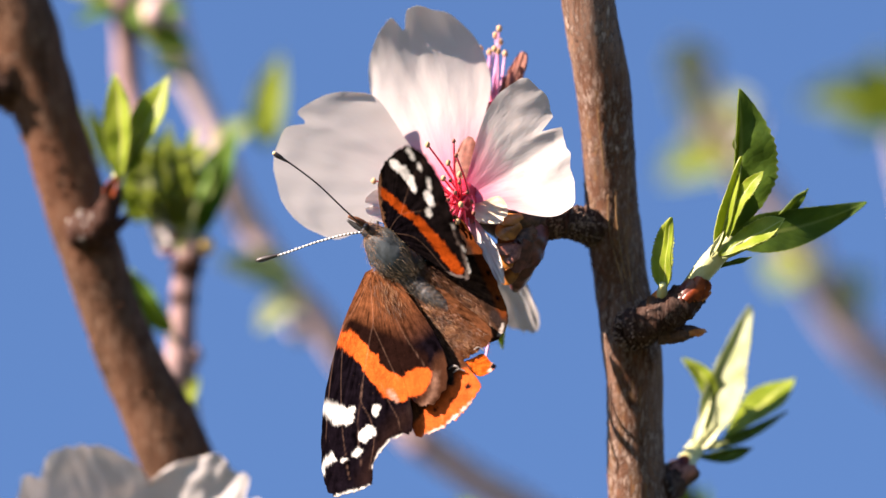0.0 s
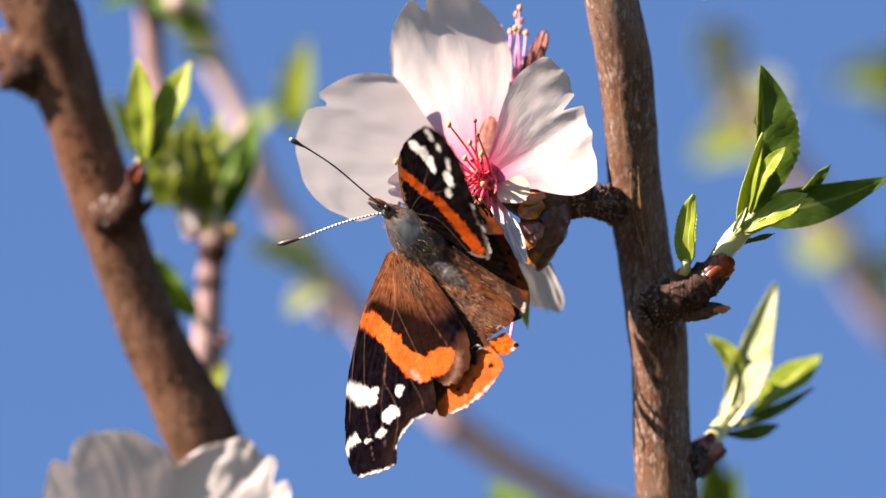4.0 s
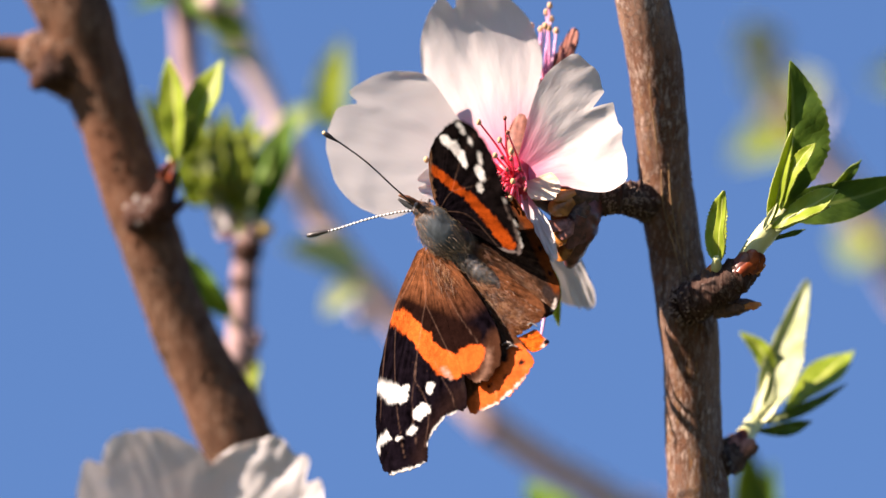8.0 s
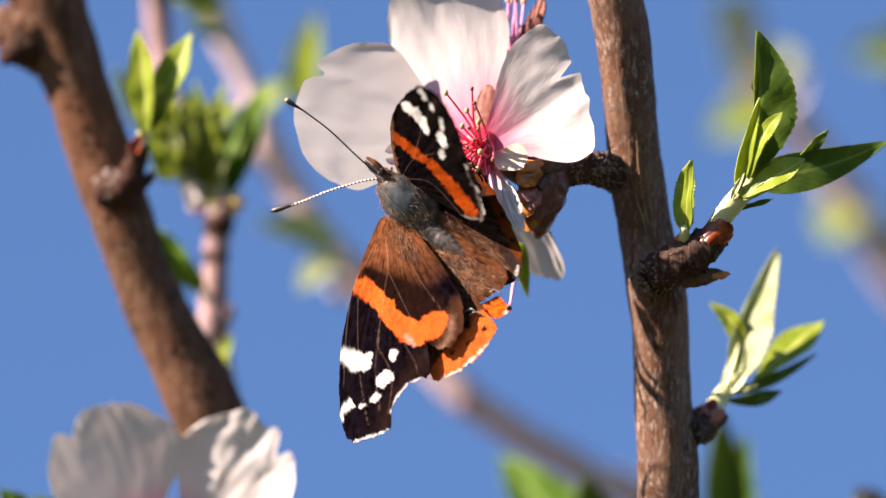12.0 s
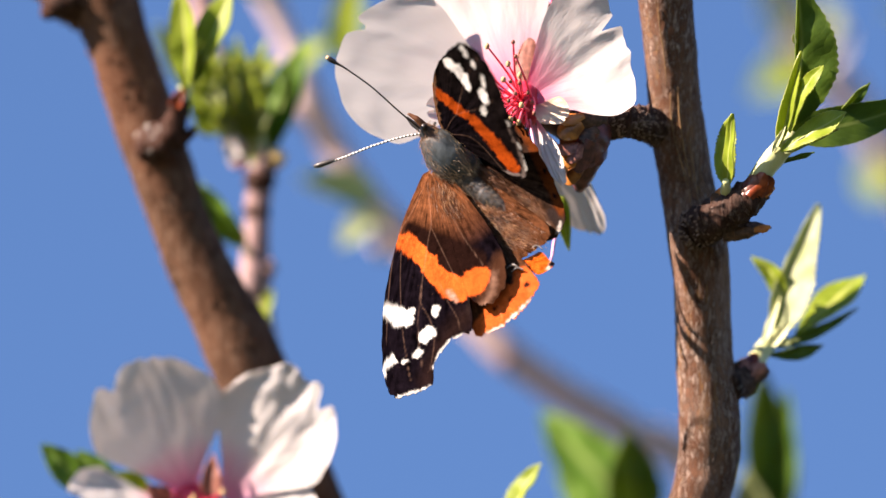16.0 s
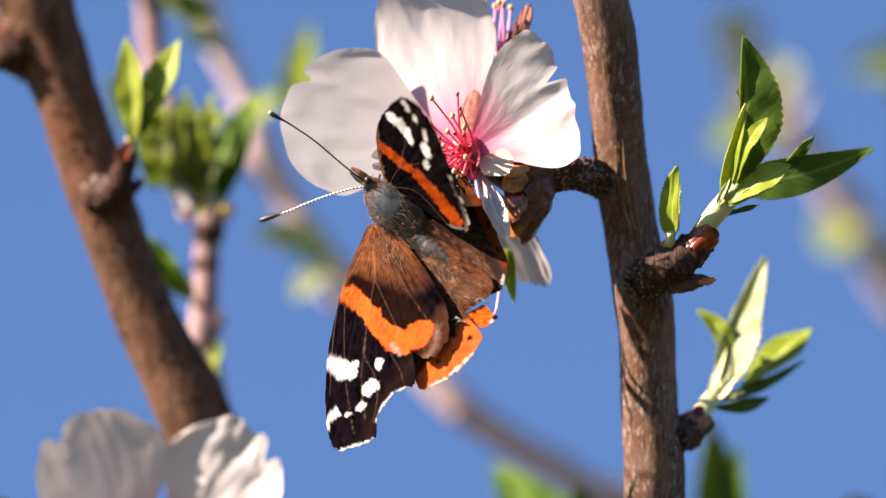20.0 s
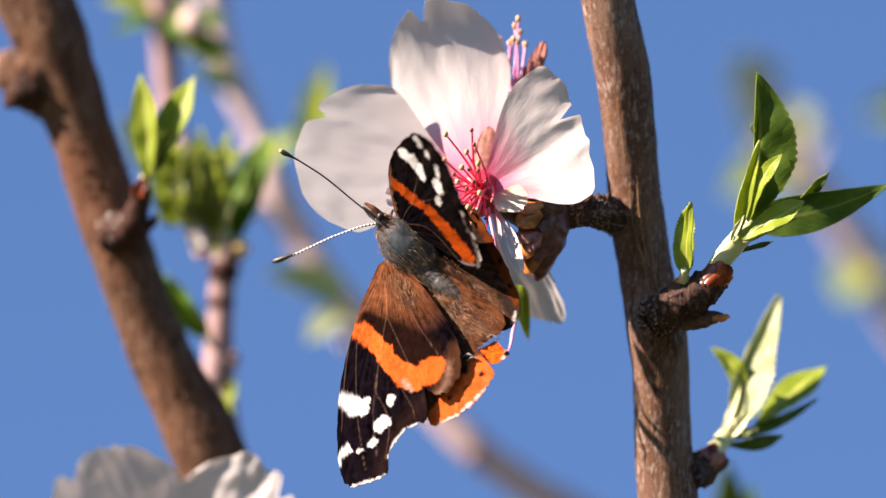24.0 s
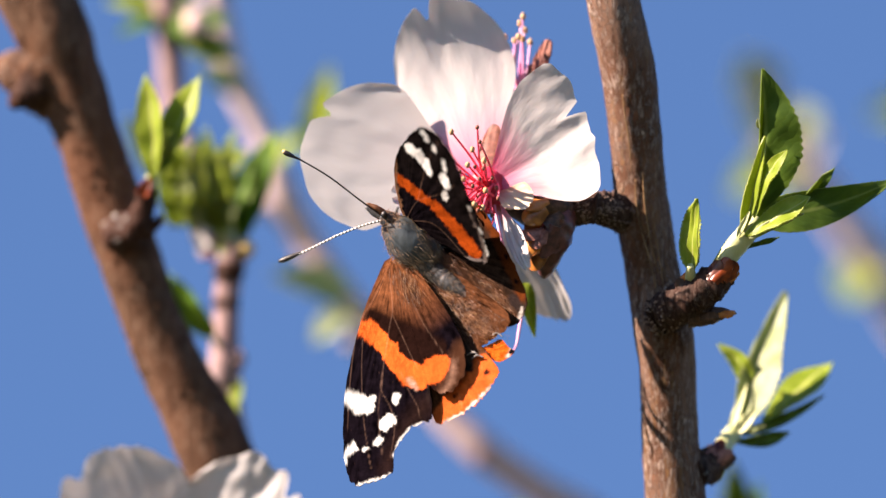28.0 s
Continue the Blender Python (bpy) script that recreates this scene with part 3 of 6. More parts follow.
def build_limb():
    line = [(-55.1, 34.0, 59.3, 5.9), (-47.1, 32.0, 38.8, 5.6), (-40.6, 30.0, 26.2, 5.3), (-38.0, 30.0, 18.4, 4.9), (-35.2, 30.0, 10.5, 4.5), (-32.6, 30.0, 2.7, 4.5), (-30.0, 30.0, -5.1, 4.45), (-27.3, 30.0, -13.0, 4.2), (-24.2, 30.0, -20.8, 4.4),
            (-20.6, 30.0, -27.8, 4.8), (-18.0, 30.0, -33.3, 5.1), (-14.8, 31.0, -41.2, 5.3), (-10.9, 32.0, -50.7, 5.4), (-6.2, 34.0, -68.0, 5.8), (3.9, 45.0, -123.8, 7), (17.4, 60.0, -220.8, 8.5)]
    lb = thing("almond_limb", line[-1][:3], "thick brown almond limb in soft focus, leaning over", "branch")
    part("stem", geo_tube(line, 28, 8, 0.05, 5.0, seed=3), LIMB, lb)
    part("bark_flake", flakes(line[1:12], 1.0, 260, 14, 0.25, 0.7), LIMB, lb, kind="stuff")
    part("side_branch", geo_tube([(-39.8, 31.0, 17.5, 5.40), (-41.8, 30.0, 18.1, 4.90), (-43.7, 29.5, 18.5, 4.10), (-45.3, 29.5, 19.0, 3.00), (-46.7, 30.0, 19.3, 2.10), (-48.3, 30.0, 19.5, 1.75), (-50.1, 30.0, 19.6, 1.70), (-54.9, 30.0, 20.7, 1.60), (-70.5, 30.0, 24.6, 1.40)], 22, 8, 0.14, 1.4, seed=8), LIMB, lb, "thin side branch at a dark knot")
    part("bark_flake", flakes([(-42.9, 29.5, 18.4, 4.30), (-44.9, 29.5, 18.9, 3.20), (-46.4, 30.0, 19.2, 2.30)], 1.0, 110, 31, 0.25, 0.7), FLAKE, lb, "grey scaly bark", kind="stuff")
    part("knot", geo_tube([(-42.2, 28.0, 16.8, 3.40), (-43.8, 27.5, 15.4, 2.40), (-44.9, 27.5, 14.3, 1.20), (-45.3, 27.5, 13.6, 0.40)], 14, 6, 0.3, 1.0, seed=3), SPUR, lb, "dark rough branch knot")
    sp = part("spur", geo_tube([(-31.2, 27.0, -4.0, 2.9), (-29.4, 25.5, -3.6, 2.6), (-27.8, 24.0, -2.5, 2.2), (-26.9, 23.0, -0.1, 1.55), (-26.2, 22.0, 2.7, 1.2)], 14, 6, 0.3, 1.0, seed=4), SPUR, lb, "dark knobbly spur")
    for i, (x, d, z, a, b) in enumerate(((-31.8, 25.6, -2.6, 0.9, 0.5), (-30.9, 24.6, -2.0, 0.5, 0.7), (-31.2, 24.8, -3.8, 0.7, 0.6), (-30.2, 23.6, -3.0, 0.5, 0.5), (-29.3, 23.0, -2.0, 0.4, 0.7), (-32.3, 26.2, -3.6, 0.6, 0.4), (-30.6, 24.0, -4.9, 0.4, 0.4))):
        part("lichen", geo_blob((x, d, z), (a, 0.5, b), 1.2, 8 + i), LICHEN, sp, "pale grey lichen patch")
    part("thorn", geo_tube([(-27.2, 24.0, -4.0, 1.1), (-25.0, 23.5, -2.2, 0.7), (-24.5, 23.0, -1.4, 0.3)], 8, 5, 0.3, 0.8), SPUR, sp)
    part("bud_scale", geo_leaf((-27.3, 21.5, 0.9), (-25.9, 21.0, 4.0), 2.0, (0, -1, 0.2), 0.5, 0.1, 0, thick=0.3), SCALE_RED, sp, "red-brown bud scale")
    return lb


def build_twig():
    line = [(-15.2, 52.0, -5.4, 2.3), (-16.1, 52.0, -7.5, 1.9), (-16.6, 52.0, -10.6, 1.75), (-16.8, 52.0, -14.6, 1.8), (-16.9, 52.0, -18.6, 2), (-17.1, 52.0, -23.0, 2.4), (-16.4, 52.0, -25.7, 1.6), (-15.7, 52.0, -30.5, 1.7), (-13.7, 53.0, -40.9, 1.9), (-9.8, 54.0, -60.8, 2.3), (3.8, 58.0, -124.8, 3.5), (17.4, 62.0, -221.1, 5)]
    tw = thing("almond_twig", line[-1][:3], "pinkish-grey almond twig with a fresh pruning cut", "twig")
    part("stem", geo_tube(line, 16, 8, 0.12, 3.0, seed=6), TWIG, tw)
    part("node_ring", geo_tube([(-16.1, 52.0, -7.5, 2.1), (-16.4, 52.0, -8.8, 2.2), (-16.5, 52.0, -10.0, 1.9)], 14, 4, 0.2, 1.0), SPUR, tw)
    part("node_ring", geo_tube([(-16.7, 52.0, -12.4, 1.9), (-16.8, 52.0, -13.7, 1.95)], 14, 3, 0.15, 1.0), SPUR, tw)
    part("bud", geo_blob((-14.9, 50.5, -21.0), (0.9, 0.9, 1.3), 0.3, 2), TWIG, tw)
    part("stub", geo_tube([(-15.7, 52.0, -6.2, 1.7), (-14.6, 49.0, -5.8, 1.5), (-13.8, 46.5, -5.5, 1.4)], 12, 4, 0.08, 1.5), TWIG, tw)
    part("cut_end", geo_blob((-13.8, 46.0, -5.5), (1.25, 1.2, 1.25), 0.12, 5), CUT, tw, "bright yellow fresh cut end")
    return tw


def build_far_twigs():
    f1 = thing("far_twig", (-16.2, 53.0, -7.0), "pale pink twig far out of focus", "twig", "far twigs")
    part("stem", geo_tube([(-27.5, 84.0, 45.3, 1.7), (-26.8, 84.0, 30.7, 1.8), (-26.1, 84.0, 24.2, 1.9), (-25.5, 84.0, 16.1, 1.9), (-24.2, 80.0, 10.0, 1.7), (-22.0, 70.0, 3.0, 1.5), (-18.2, 58.0, -3.0, 1.4), (-16.2, 53.0, -7.0, 1.3)], 12, 6, 0.08, 3.0), TWIG, f1)
    part("node_ring", geo_tube([(-26.5, 84.0, 29.1, 1.9), (-26.1, 84.0, 25.7, 1.9)], 12, 4, 0.25, 1.5), SPUR, f1)
    for p, q, w, m in (((-26.8, 84.0, 28.3), (-33.4, 80.0, 25.9), 3.2, LEAF_MID), ((-27.5, 84.0, 29.9), (-35.2, 84.0, 30.7), 3.6, LEAF_YOUNG), ((-25.8, 83.0, 28.2), (-20.4, 80.0, 24.9), 4.2, LEAF_MID), ((-25.4, 84.0, 27.4), (-17.5, 82.0, 27.8), 4.6, LEAF_MID), ((-24.6, 84.0, 25.8), (-16.4, 82.0, 22.4), 4.4, LEAF_YOUNG),
                       ((-25.8, 84.0, 29.1), (-21.8, 84.0, 32.3), 4.0, LEAF_PALE), ((-23.4, 85.0, 26.7), (-18.6, 86.0, 23.6), 3.5, LEAF_MID)):
        part("leaf", geo_leaf(p, q, w, (-0.5, -1, 0.6), 0.4, 0.15, nu=14, nv=7), m, f1)
    part("bud", geo_blob((-22.1, 80.0, 27.4), (1.6, 1.5, 2.2), 0.3, 2), FAR_TWIG, f1, "pinkish flower bud")
    f2 = thing("far_twig", (23.8, 60.0, -236.8), "pinkish-brown twig far out of focus, slanting", "twig", "far twigs")
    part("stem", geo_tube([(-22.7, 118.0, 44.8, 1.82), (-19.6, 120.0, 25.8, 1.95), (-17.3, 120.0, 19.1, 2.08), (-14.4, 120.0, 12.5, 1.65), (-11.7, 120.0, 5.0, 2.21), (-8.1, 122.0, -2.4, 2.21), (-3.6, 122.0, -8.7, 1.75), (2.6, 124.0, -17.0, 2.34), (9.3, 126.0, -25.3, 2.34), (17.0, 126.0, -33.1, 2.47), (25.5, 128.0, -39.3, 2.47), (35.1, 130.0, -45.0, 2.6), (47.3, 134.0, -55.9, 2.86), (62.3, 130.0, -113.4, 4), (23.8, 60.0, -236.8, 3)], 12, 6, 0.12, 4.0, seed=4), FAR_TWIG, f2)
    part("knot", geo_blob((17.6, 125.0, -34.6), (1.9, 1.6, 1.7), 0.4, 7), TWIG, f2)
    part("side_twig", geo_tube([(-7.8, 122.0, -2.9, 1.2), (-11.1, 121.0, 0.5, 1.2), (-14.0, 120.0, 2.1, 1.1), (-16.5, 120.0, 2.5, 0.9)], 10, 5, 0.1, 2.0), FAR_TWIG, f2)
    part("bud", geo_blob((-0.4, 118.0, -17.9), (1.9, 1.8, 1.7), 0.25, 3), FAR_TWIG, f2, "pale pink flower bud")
    for p, q, w, m in (((-5.7, 118.0, 8.7), (-3.7, 112.0, 22.6), 6.4, LEAF_YOUNG), ((-6.1, 118.0, 9.3), (-7.1, 112.0, 15.7), 4.4, LEAF_MID), ((-1.1, 120.0, -11.2), (-12.6, 112.0, -8.3), 7.0, LEAF_PALE), ((-0.3, 120.0, -13.6), (-6.4, 112.0, -18.2), 6.0, LEAF_PALE), ((0.6, 120.0, -14.9), (-4.3, 114.0, -13.6), 3.5, LEAF_PALE),
                       ((-16.5, 120.0, 18.3), (-22.1, 114.0, 20.3), 4.5, LEAF_YOUNG), ((-17.1, 120.0, 19.1), (-23.2, 114.0, 23.2), 4.0, LEAF_PALE), ((-12.7, 118.0, 8.3), (-7.6, 112.0, 12.4), 4.0, LEAF_YOUNG)):
        part("leaf", geo_leaf(p, q, w, (-0.5, -1, 0.5), 0.35, 0.1, nu=14, nv=7), m, f2)
    f3 = thing("far_twig", (23.8, 60.0, -236.8), "pink twig with yellow-green leaves, wholly out of focus", "twig", "far twigs")
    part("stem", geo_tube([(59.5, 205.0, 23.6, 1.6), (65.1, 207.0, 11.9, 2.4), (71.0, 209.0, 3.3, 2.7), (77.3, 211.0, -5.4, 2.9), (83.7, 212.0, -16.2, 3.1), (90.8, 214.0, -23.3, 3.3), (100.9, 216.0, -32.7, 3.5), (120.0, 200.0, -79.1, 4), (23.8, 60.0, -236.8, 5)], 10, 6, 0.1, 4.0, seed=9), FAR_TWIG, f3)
    for p, q, w, m in (((60.9, 205.0, 21.0), (57.2, 202.0, 27.0), 8, LEAF_PALE), ((63.7, 206.0, 14.1), (56.5, 202.0, 18.7), 7, LEAF_PALE), ((64.1, 206.0, 13.2), (68.6, 200.0, 18.0), 8, LEAF_PALE), ((65.5, 206.0, 9.7), (54.9, 200.0, 5.1), 9, LEAF_YOUNG),
                       ((64.5, 204.0, 12.3), (62.1, 200.0, 16.2), 9, PETAL_PLAIN), ((66.3, 204.0, 11.5), (70.0, 200.0, 14.6), 8, PETAL_PLAIN), ((77.4, 211.0, -5.8), (72.8, 206.0, -11.1), 9, LEAF_YOUNG), ((82.8, 212.0, -15.4), (88.1, 206.0, -9.1), 9, LEAF_YOUNG),
                       ((91.9, 212.0, 17.7), (76.3, 206.0, 17.9), 9, LEAF_YOUNG), ((92.0, 212.0, 13.7), (87.9, 206.0, 25.8), 10, LEAF_YOUNG), ((92.8, 212.0, 16.4), (83.8, 206.0, 12.7), 8, LEAF_MID), ((79.0, 210.0, -3.2), (75.2, 204.0, -1.5), 7, PETAL_PLAIN)):
        part("leaf", geo_leaf(p, q, w, (-0.5, -1, 0.5), 0.3, 0.1, nu=14, nv=7), m, f3)
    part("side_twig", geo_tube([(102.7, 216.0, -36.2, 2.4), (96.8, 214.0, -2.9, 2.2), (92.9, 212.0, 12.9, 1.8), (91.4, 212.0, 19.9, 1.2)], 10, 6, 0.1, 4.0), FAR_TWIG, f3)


# ---- leaf shoots ----
def shoot(name_label, base, stem, leaves, group="leaf shoots"):
    sh = thing("leaf_shoot", base, name_label, "leaf shoot", group)
    if stem:
        part("stem", geo_tube(stem, 12, 6, 0.08, 1.5), SHOOT, sh, "pale cream-green stem")
    for p, q, w, face, fold, curl, mat, *more in leaves:
        turned = face if mat is LEAF else (face[0] - 0.5, face[1], face[2] + 0.35)
        extra = more[0] if more else {}
        part("leaf", geo_leaf(p, q, w, turned, fold, curl, seed=w, wave=0.25, **(extra if isinstance(extra, dict) else {"bend": extra})), mat, sh)
    return sh


def lumps(base, count=20):
    """Short crowded leaves that fill a young shoot."""
    rnd = random.Random(12)
    out = []
    for i in range(count):
        x, z = base[0] + rnd.gauss(-0.4, 2.8), base[2] + rnd.uniform(2, 11)
        ln = rnd.uniform(3.0, 6.0)
        q = (x + rnd.gauss(0, 1.3) + 0.25 * (x - base[0]), base[1] - 3.5 - rnd.random() * 2, z + ln)
        out.append(((x, base[1] - 2.5 - rnd.random() * 2, z), q, rnd.uniform(2.4, 3.8), (rnd.uniform(-0.9, 0.1), -1, rnd.uniform(0.2, 0.8)), rnd.uniform(0.2, 0.6), rnd.uniform(0.05, 0.3), (LEAF_YOUNG, LEAF_PALE, LEAF_YOUNG, LEAF_YOUNG)[i % 4]))
    return out


def build_shoots():
    sh = shoot("fresh green almond leaves unfolding on a cream stem", (52.3, -10.0, -9.9), [(52.2, -10.0, -10.5, 1.50), (53.7, -10.5, -8.0, 1.45), (55.3, -11.0, -6.0, 1.50), (56.9, -11.5, -4.2, 1.25), (57.6, -11.5, -2.8, 0.60)],
          [((57.6, -10.5, -2.2), (58.3, -13.0, 17.1), 10.4, (-0.02, -1, 0.0), 0.15, -0.06, LEAF, dict(left=0.2, fold_left=0.9, bend=0.03, blunt=0.82, teeth=0.03)),
           ((55.6, -12.5, -4.8), (58.7, -14.0, 8.0), 2.6, (0.3, -1, 0.1), 0.75, 0.03, LEAF_YOUNG, dict(bend=0.02)),
           ((57.1, -13.5, -3.0), (61.7, -16.5, 6.0), 3.6, (-0.3, -1, 0.3), 0.2, 0.06, LEAF_YOUNG, dict(bend=-0.12, blunt=0.65, left=0.7)),
           ((57.4, -9.5, -3.0), (76.1, -6.0, 2.1), 5.4, (0.15, -1, 0.1), 0.15, 0.05, LEAF, dict(bend=0.05, teeth=0.012, blunt=1.25)),
           ((55.9, -13.0, -5.4), (64.7, -14.5, -0.3), 4.2, (-0.2, -1, 0.25), 0.3, 0.06, LEAF_YOUNG, dict(left=1.0, bend=0.03, blunt=0.62, fold_left=0.15)),
           ((56.4, -13.0, -5.7), (63.8, -13.0, -2.5), 1.5, (0, -1, -0.8), 0.3, 0.05, LEAF_PALE, dict(bend=-0.05)),
           ((64.0, -8.2, -0.5), (68.1, -8.0, 3.8), 1.7, (0.3, -1, -0.3), 0.4, 0.1, LEAF),
           ((54.9, -11.0, -7.0), (60.5, -10.0, -5.6), 0.9, (0.2, -1, -0.6), 0.3, 0.1, LEAF)])
    part("stipule", geo_leaf((54.8, -12.6, -5.7), (56.6, -13.6, -2.1), 0.9, (-0.2, -1, 0.2), 0.4, 0.05, 0), SHOOT, sh)
    part("stipule", geo_leaf((57.9, -13.5, 9.0), (57.7, -14.5, 10.4), 0.7, (-0.5, -1, 0.2), 0.4, 0.05, 0), LEAF_PALE, sh)
    shoot("small yellow-green leaf folded beside a dark spur", (48.4, -9.5, -11.7), [(48.4, -9.5, -11.8, 0.80), (48.5, -10.8, -10.6, 0.75), (48.5, -12.0, -9.4, 0.45)],
          [((48.6, -11.0, -10.9), (49.4, -14.0, -0.4), 2.6, (-0.35, -1, 0.1), 0.2, 0.03, LEAF_YOUNG, dict(left=0.75, blunt=0.8, teeth=0.03)),
           ((48.5, -9.5, -9.9), (49.2, -11.0, -0.6), 4.0, (-0.35, -1, 0.0), 0.1, 0.03, LEAF_YOUNG, dict(left=1.0, bend=-0.03, teeth=0.06))])
    sh = shoot("pale green almond leaves opening from a red bud", (52.3, 7.0, -34.6), [(52.3, 7.0, -34.7, 1.35), (53.4, 9.0, -32.9, 1.30), (54.7, 11.5, -31.4, 1.25), (55.8, 13.0, -30.0, 0.90), (56.3, 14.0, -29.0, 0.50)],
          [((55.3, 12.0, -30.9), (61.6, 18.0, -12.5), 8.4, (-0.3, -1, 0.2), 0.12, 0.04, LEAF_PALE, dict(left=0.45, fold_left=1.05, bend=-0.01, blunt=1.15, teeth=0.05)),
           ((56.4, 14.0, -27.1), (52.3, 15.0, -19.7), 2.9, (-0.1, -1, 0.3), 0.4, 0.06, LEAF_YOUNG, dict(bend=0.17, blunt=0.8)),
           ((57.9, 12.0, -31.1), (68.0, 20.0, -22.3), 5.4, (-0.1, -1, 0.3), 0.2, 0.06, LEAF_YOUNG, dict(left=1.0, fold_left=0.15, blunt=0.62)),
           ((55.3, 11.0, -32.2), (66.8, 15.0, -26.8), 1.7, (0.1, -1, 0.1), 0.5, 0.05, LEAF, dict(bend=0.04)),
           ((53.9, 9.6, -33.1), (62.0, 12.0, -31.9), 2.0, (0.1, -1, -0.2), 0.3, 0.05, LEAF, dict(bend=0.05, blunt=0.6)),
           ((55.3, 10.0, -31.7), (58.7, 11.0, -31.1), 1.2, (0.1, -1, 0.4), 0.4, 0.0, LEAF_PALE)])
    part("stipule", geo_leaf((54.9, 9.4, -32.0), (57.5, 9.8, -28.7), 1.7, (-0.2, -1, 0.3), 0.4, 0.05, 0), SHOOT, sh, "cream pointed stipule")
    part("stipule", geo_leaf((53.7, 9.4, -32.0), (56.2, 12.8, -25.2), 1.2, (-0.4, -1, 0.1), 0.3, 0.03, 0), SHOOT, sh)
    shoot("two bright green leaves standing in a V, slightly blurred", (-26.2, 22.0, 2.7), [(-26.2, 22.0, 2.4, 1), (-25.7, 22.0, 3.8, 0.95), (-25.3, 22.0, 6.2, 0.9), (-25.0, 22.0, 8.5, 0.5)],
          [((-25.6, 21.0, 3.3), (-26.5, 21.0, 18.1), 4.6, (-0.1, -1, 0.1), 0.4, 0.04, LEAF_YOUNG, dict(bend=0.05, blunt=0.75)), ((-25.3, 22.0, 5.2), (-19.0, 22.0, 17.8), 5.2, (-0.1, -1, 0), 0.4, 0.1, LEAF_YOUNG, dict(bend=0.06, blunt=0.75)), ((-25.4, 21.0, 4.6), (-22.8, 21.0, 13.6), 3.0, (-0.2, -1, 0.2), 0.4, 0.1, LEAF_YOUNG), ((-25.1, 21.5, 4.2), (-20.8, 22.0, 10.5), 2.6, (-0.2, -1, 0), 0.4, 0.1, LEAF_MID)])
    shoot("dense cluster of young leaves on a cut twig, blurred", (-16.1, 52.0, -6.0), [(-16.0, 52.0, -6.3, 1.7), (-16.9, 51.0, -3.9, 1.8), (-18.1, 51.0, -1.1, 1.6), (-18.5, 51.0, 2.1, 1)],
          [((-16.1, 52.0, -5.2), (-9.8, 50.0, 10.9), 5.6, (0.25, -1, -0.1), 0.3, 0.05, LEAF_MID), ((-17.3, 50.0, -4.7), (-19.4, 48.0, 11.6), 4.6, (0.3, -1, 0.2), 0.6, 0.1, LEAF_YOUNG), ((-18.5, 50.0, -3.9), (-23.6, 50.0, 9.6), 4.4, (0.3, -1, 0.2), 0.5, 0.1, LEAF_YOUNG),
           ((-17.7, 49.0, -3.5), (-15.3, 48.0, 11.2), 4.8, (-0.2, -1, 0.3), 0.5, 0.1, LEAF_YOUNG), ((-18.8, 49.0, -4.3), (-24.4, 50.0, 3.7), 3.4, (0, -1, 0.3), 0.5, 0.1, LEAF_MID), ((-18.0, 48.0, -5.9), (-21.4, 48.0, -0.3), 3.6, (0.2, -1, 0.2), 0.5, 0.1, LEAF_PALE),
           ((-17.6, 48.0, -1.1), (-20.8, 47.0, 10.4), 3.4, (0, -1, 0), 0.7, 0.15, LEAF_MID), ((-16.8, 48.0, -1.9), (-17.2, 46.0, 7.6), 3.2, (0.3, -1, 0), 0.6, 0.1, LEAF_YOUNG), ((-18.3, 49.0, -6.3), (-19.8, 48.0, -2.9), 2.6, (-0.2, -1, 0), 0.4, 0.1, LEAF_PALE),
           ((-25.4, 70.0, 3.8), (-31.6, 68.0, 13.8), 4.4, (0.3, -1, 0.2), 0.4, 0.1, LEAF_YOUNG), ((-16.1, 51.0, -3.5), (-13.1, 50.0, 7.6), 3.6, (0.2, -1, 0), 0.5, 0.1, LEAF_MID), ((-18.2, 47.0, 0.5), (-22.2, 46.0, 6.2), 3.8, (0.1, -1, 0), 0.5, 0.3, LEAF_YOUNG), ((-17.2, 46.0, 1.3), (-18.4, 45.0, 8.5), 3.6, (0.2, -1, 0), 0.5, 0.3, LEAF_YOUNG),
           ((-16.8, 46.0, 0.5), (-15.5, 45.0, 5.8), 3.4, (0, -1, 0), 0.6, 0.25, LEAF_YOUNG), ((-19.2, 47.0, -0.7), (-23.0, 46.0, 2.8), 3.2, (0, -1, 0.2), 0.5, 0.2, LEAF_YOUNG), ((-18.8, 47.0, -5.1), (-21.1, 46.0, -1.3), 3.6, (-0.4, -1, 0.2), 0.3, 0.1, PETAL_PLAIN), ((-18.4, 46.0, -7.0), (-20.4, 45.0, -3.2), 3.2, (-0.4, -1, 0.2), 0.3, 0.1, PETAL_PLAIN), ((-19.6, 46.0, -2.0), (-22.6, 45.0, 0.6), 2.6, (-0.4, -1, 0.2), 0.3, 0.1, LEAF_PALE)] + lumps((-18.6, 50.0, -5.1), 44))
    shoot("single dark green leaf showing behind the limb", (-17.7, 50.0, -19.8), [(-17.1, 52.0, -20.2, 0.6), (-18.1, 50.0, -18.7, 0.5), (-18.8, 49.0, -17.4, 0.4)], [((-18.6, 49.0, -17.8), (-24.3, 46.0, -8.9), 4.6, (-0.4, -1, 0.3), 0.35, 0.15, LEAF_MID)])
    shoot("small green leaf at the foot of a pinkish twig", (-16.1, 52.0, -28.1), [(-16.3, 52.0, -29.9, 0.6), (-15.7, 51.0, -28.9, 0.5)], [((-15.9, 51.0, -29.3), (-14.5, 49.0, -24.1), 3.2, (-0.2, -1, 0.2), 0.4, 0.1, LEAF_YOUNG)])
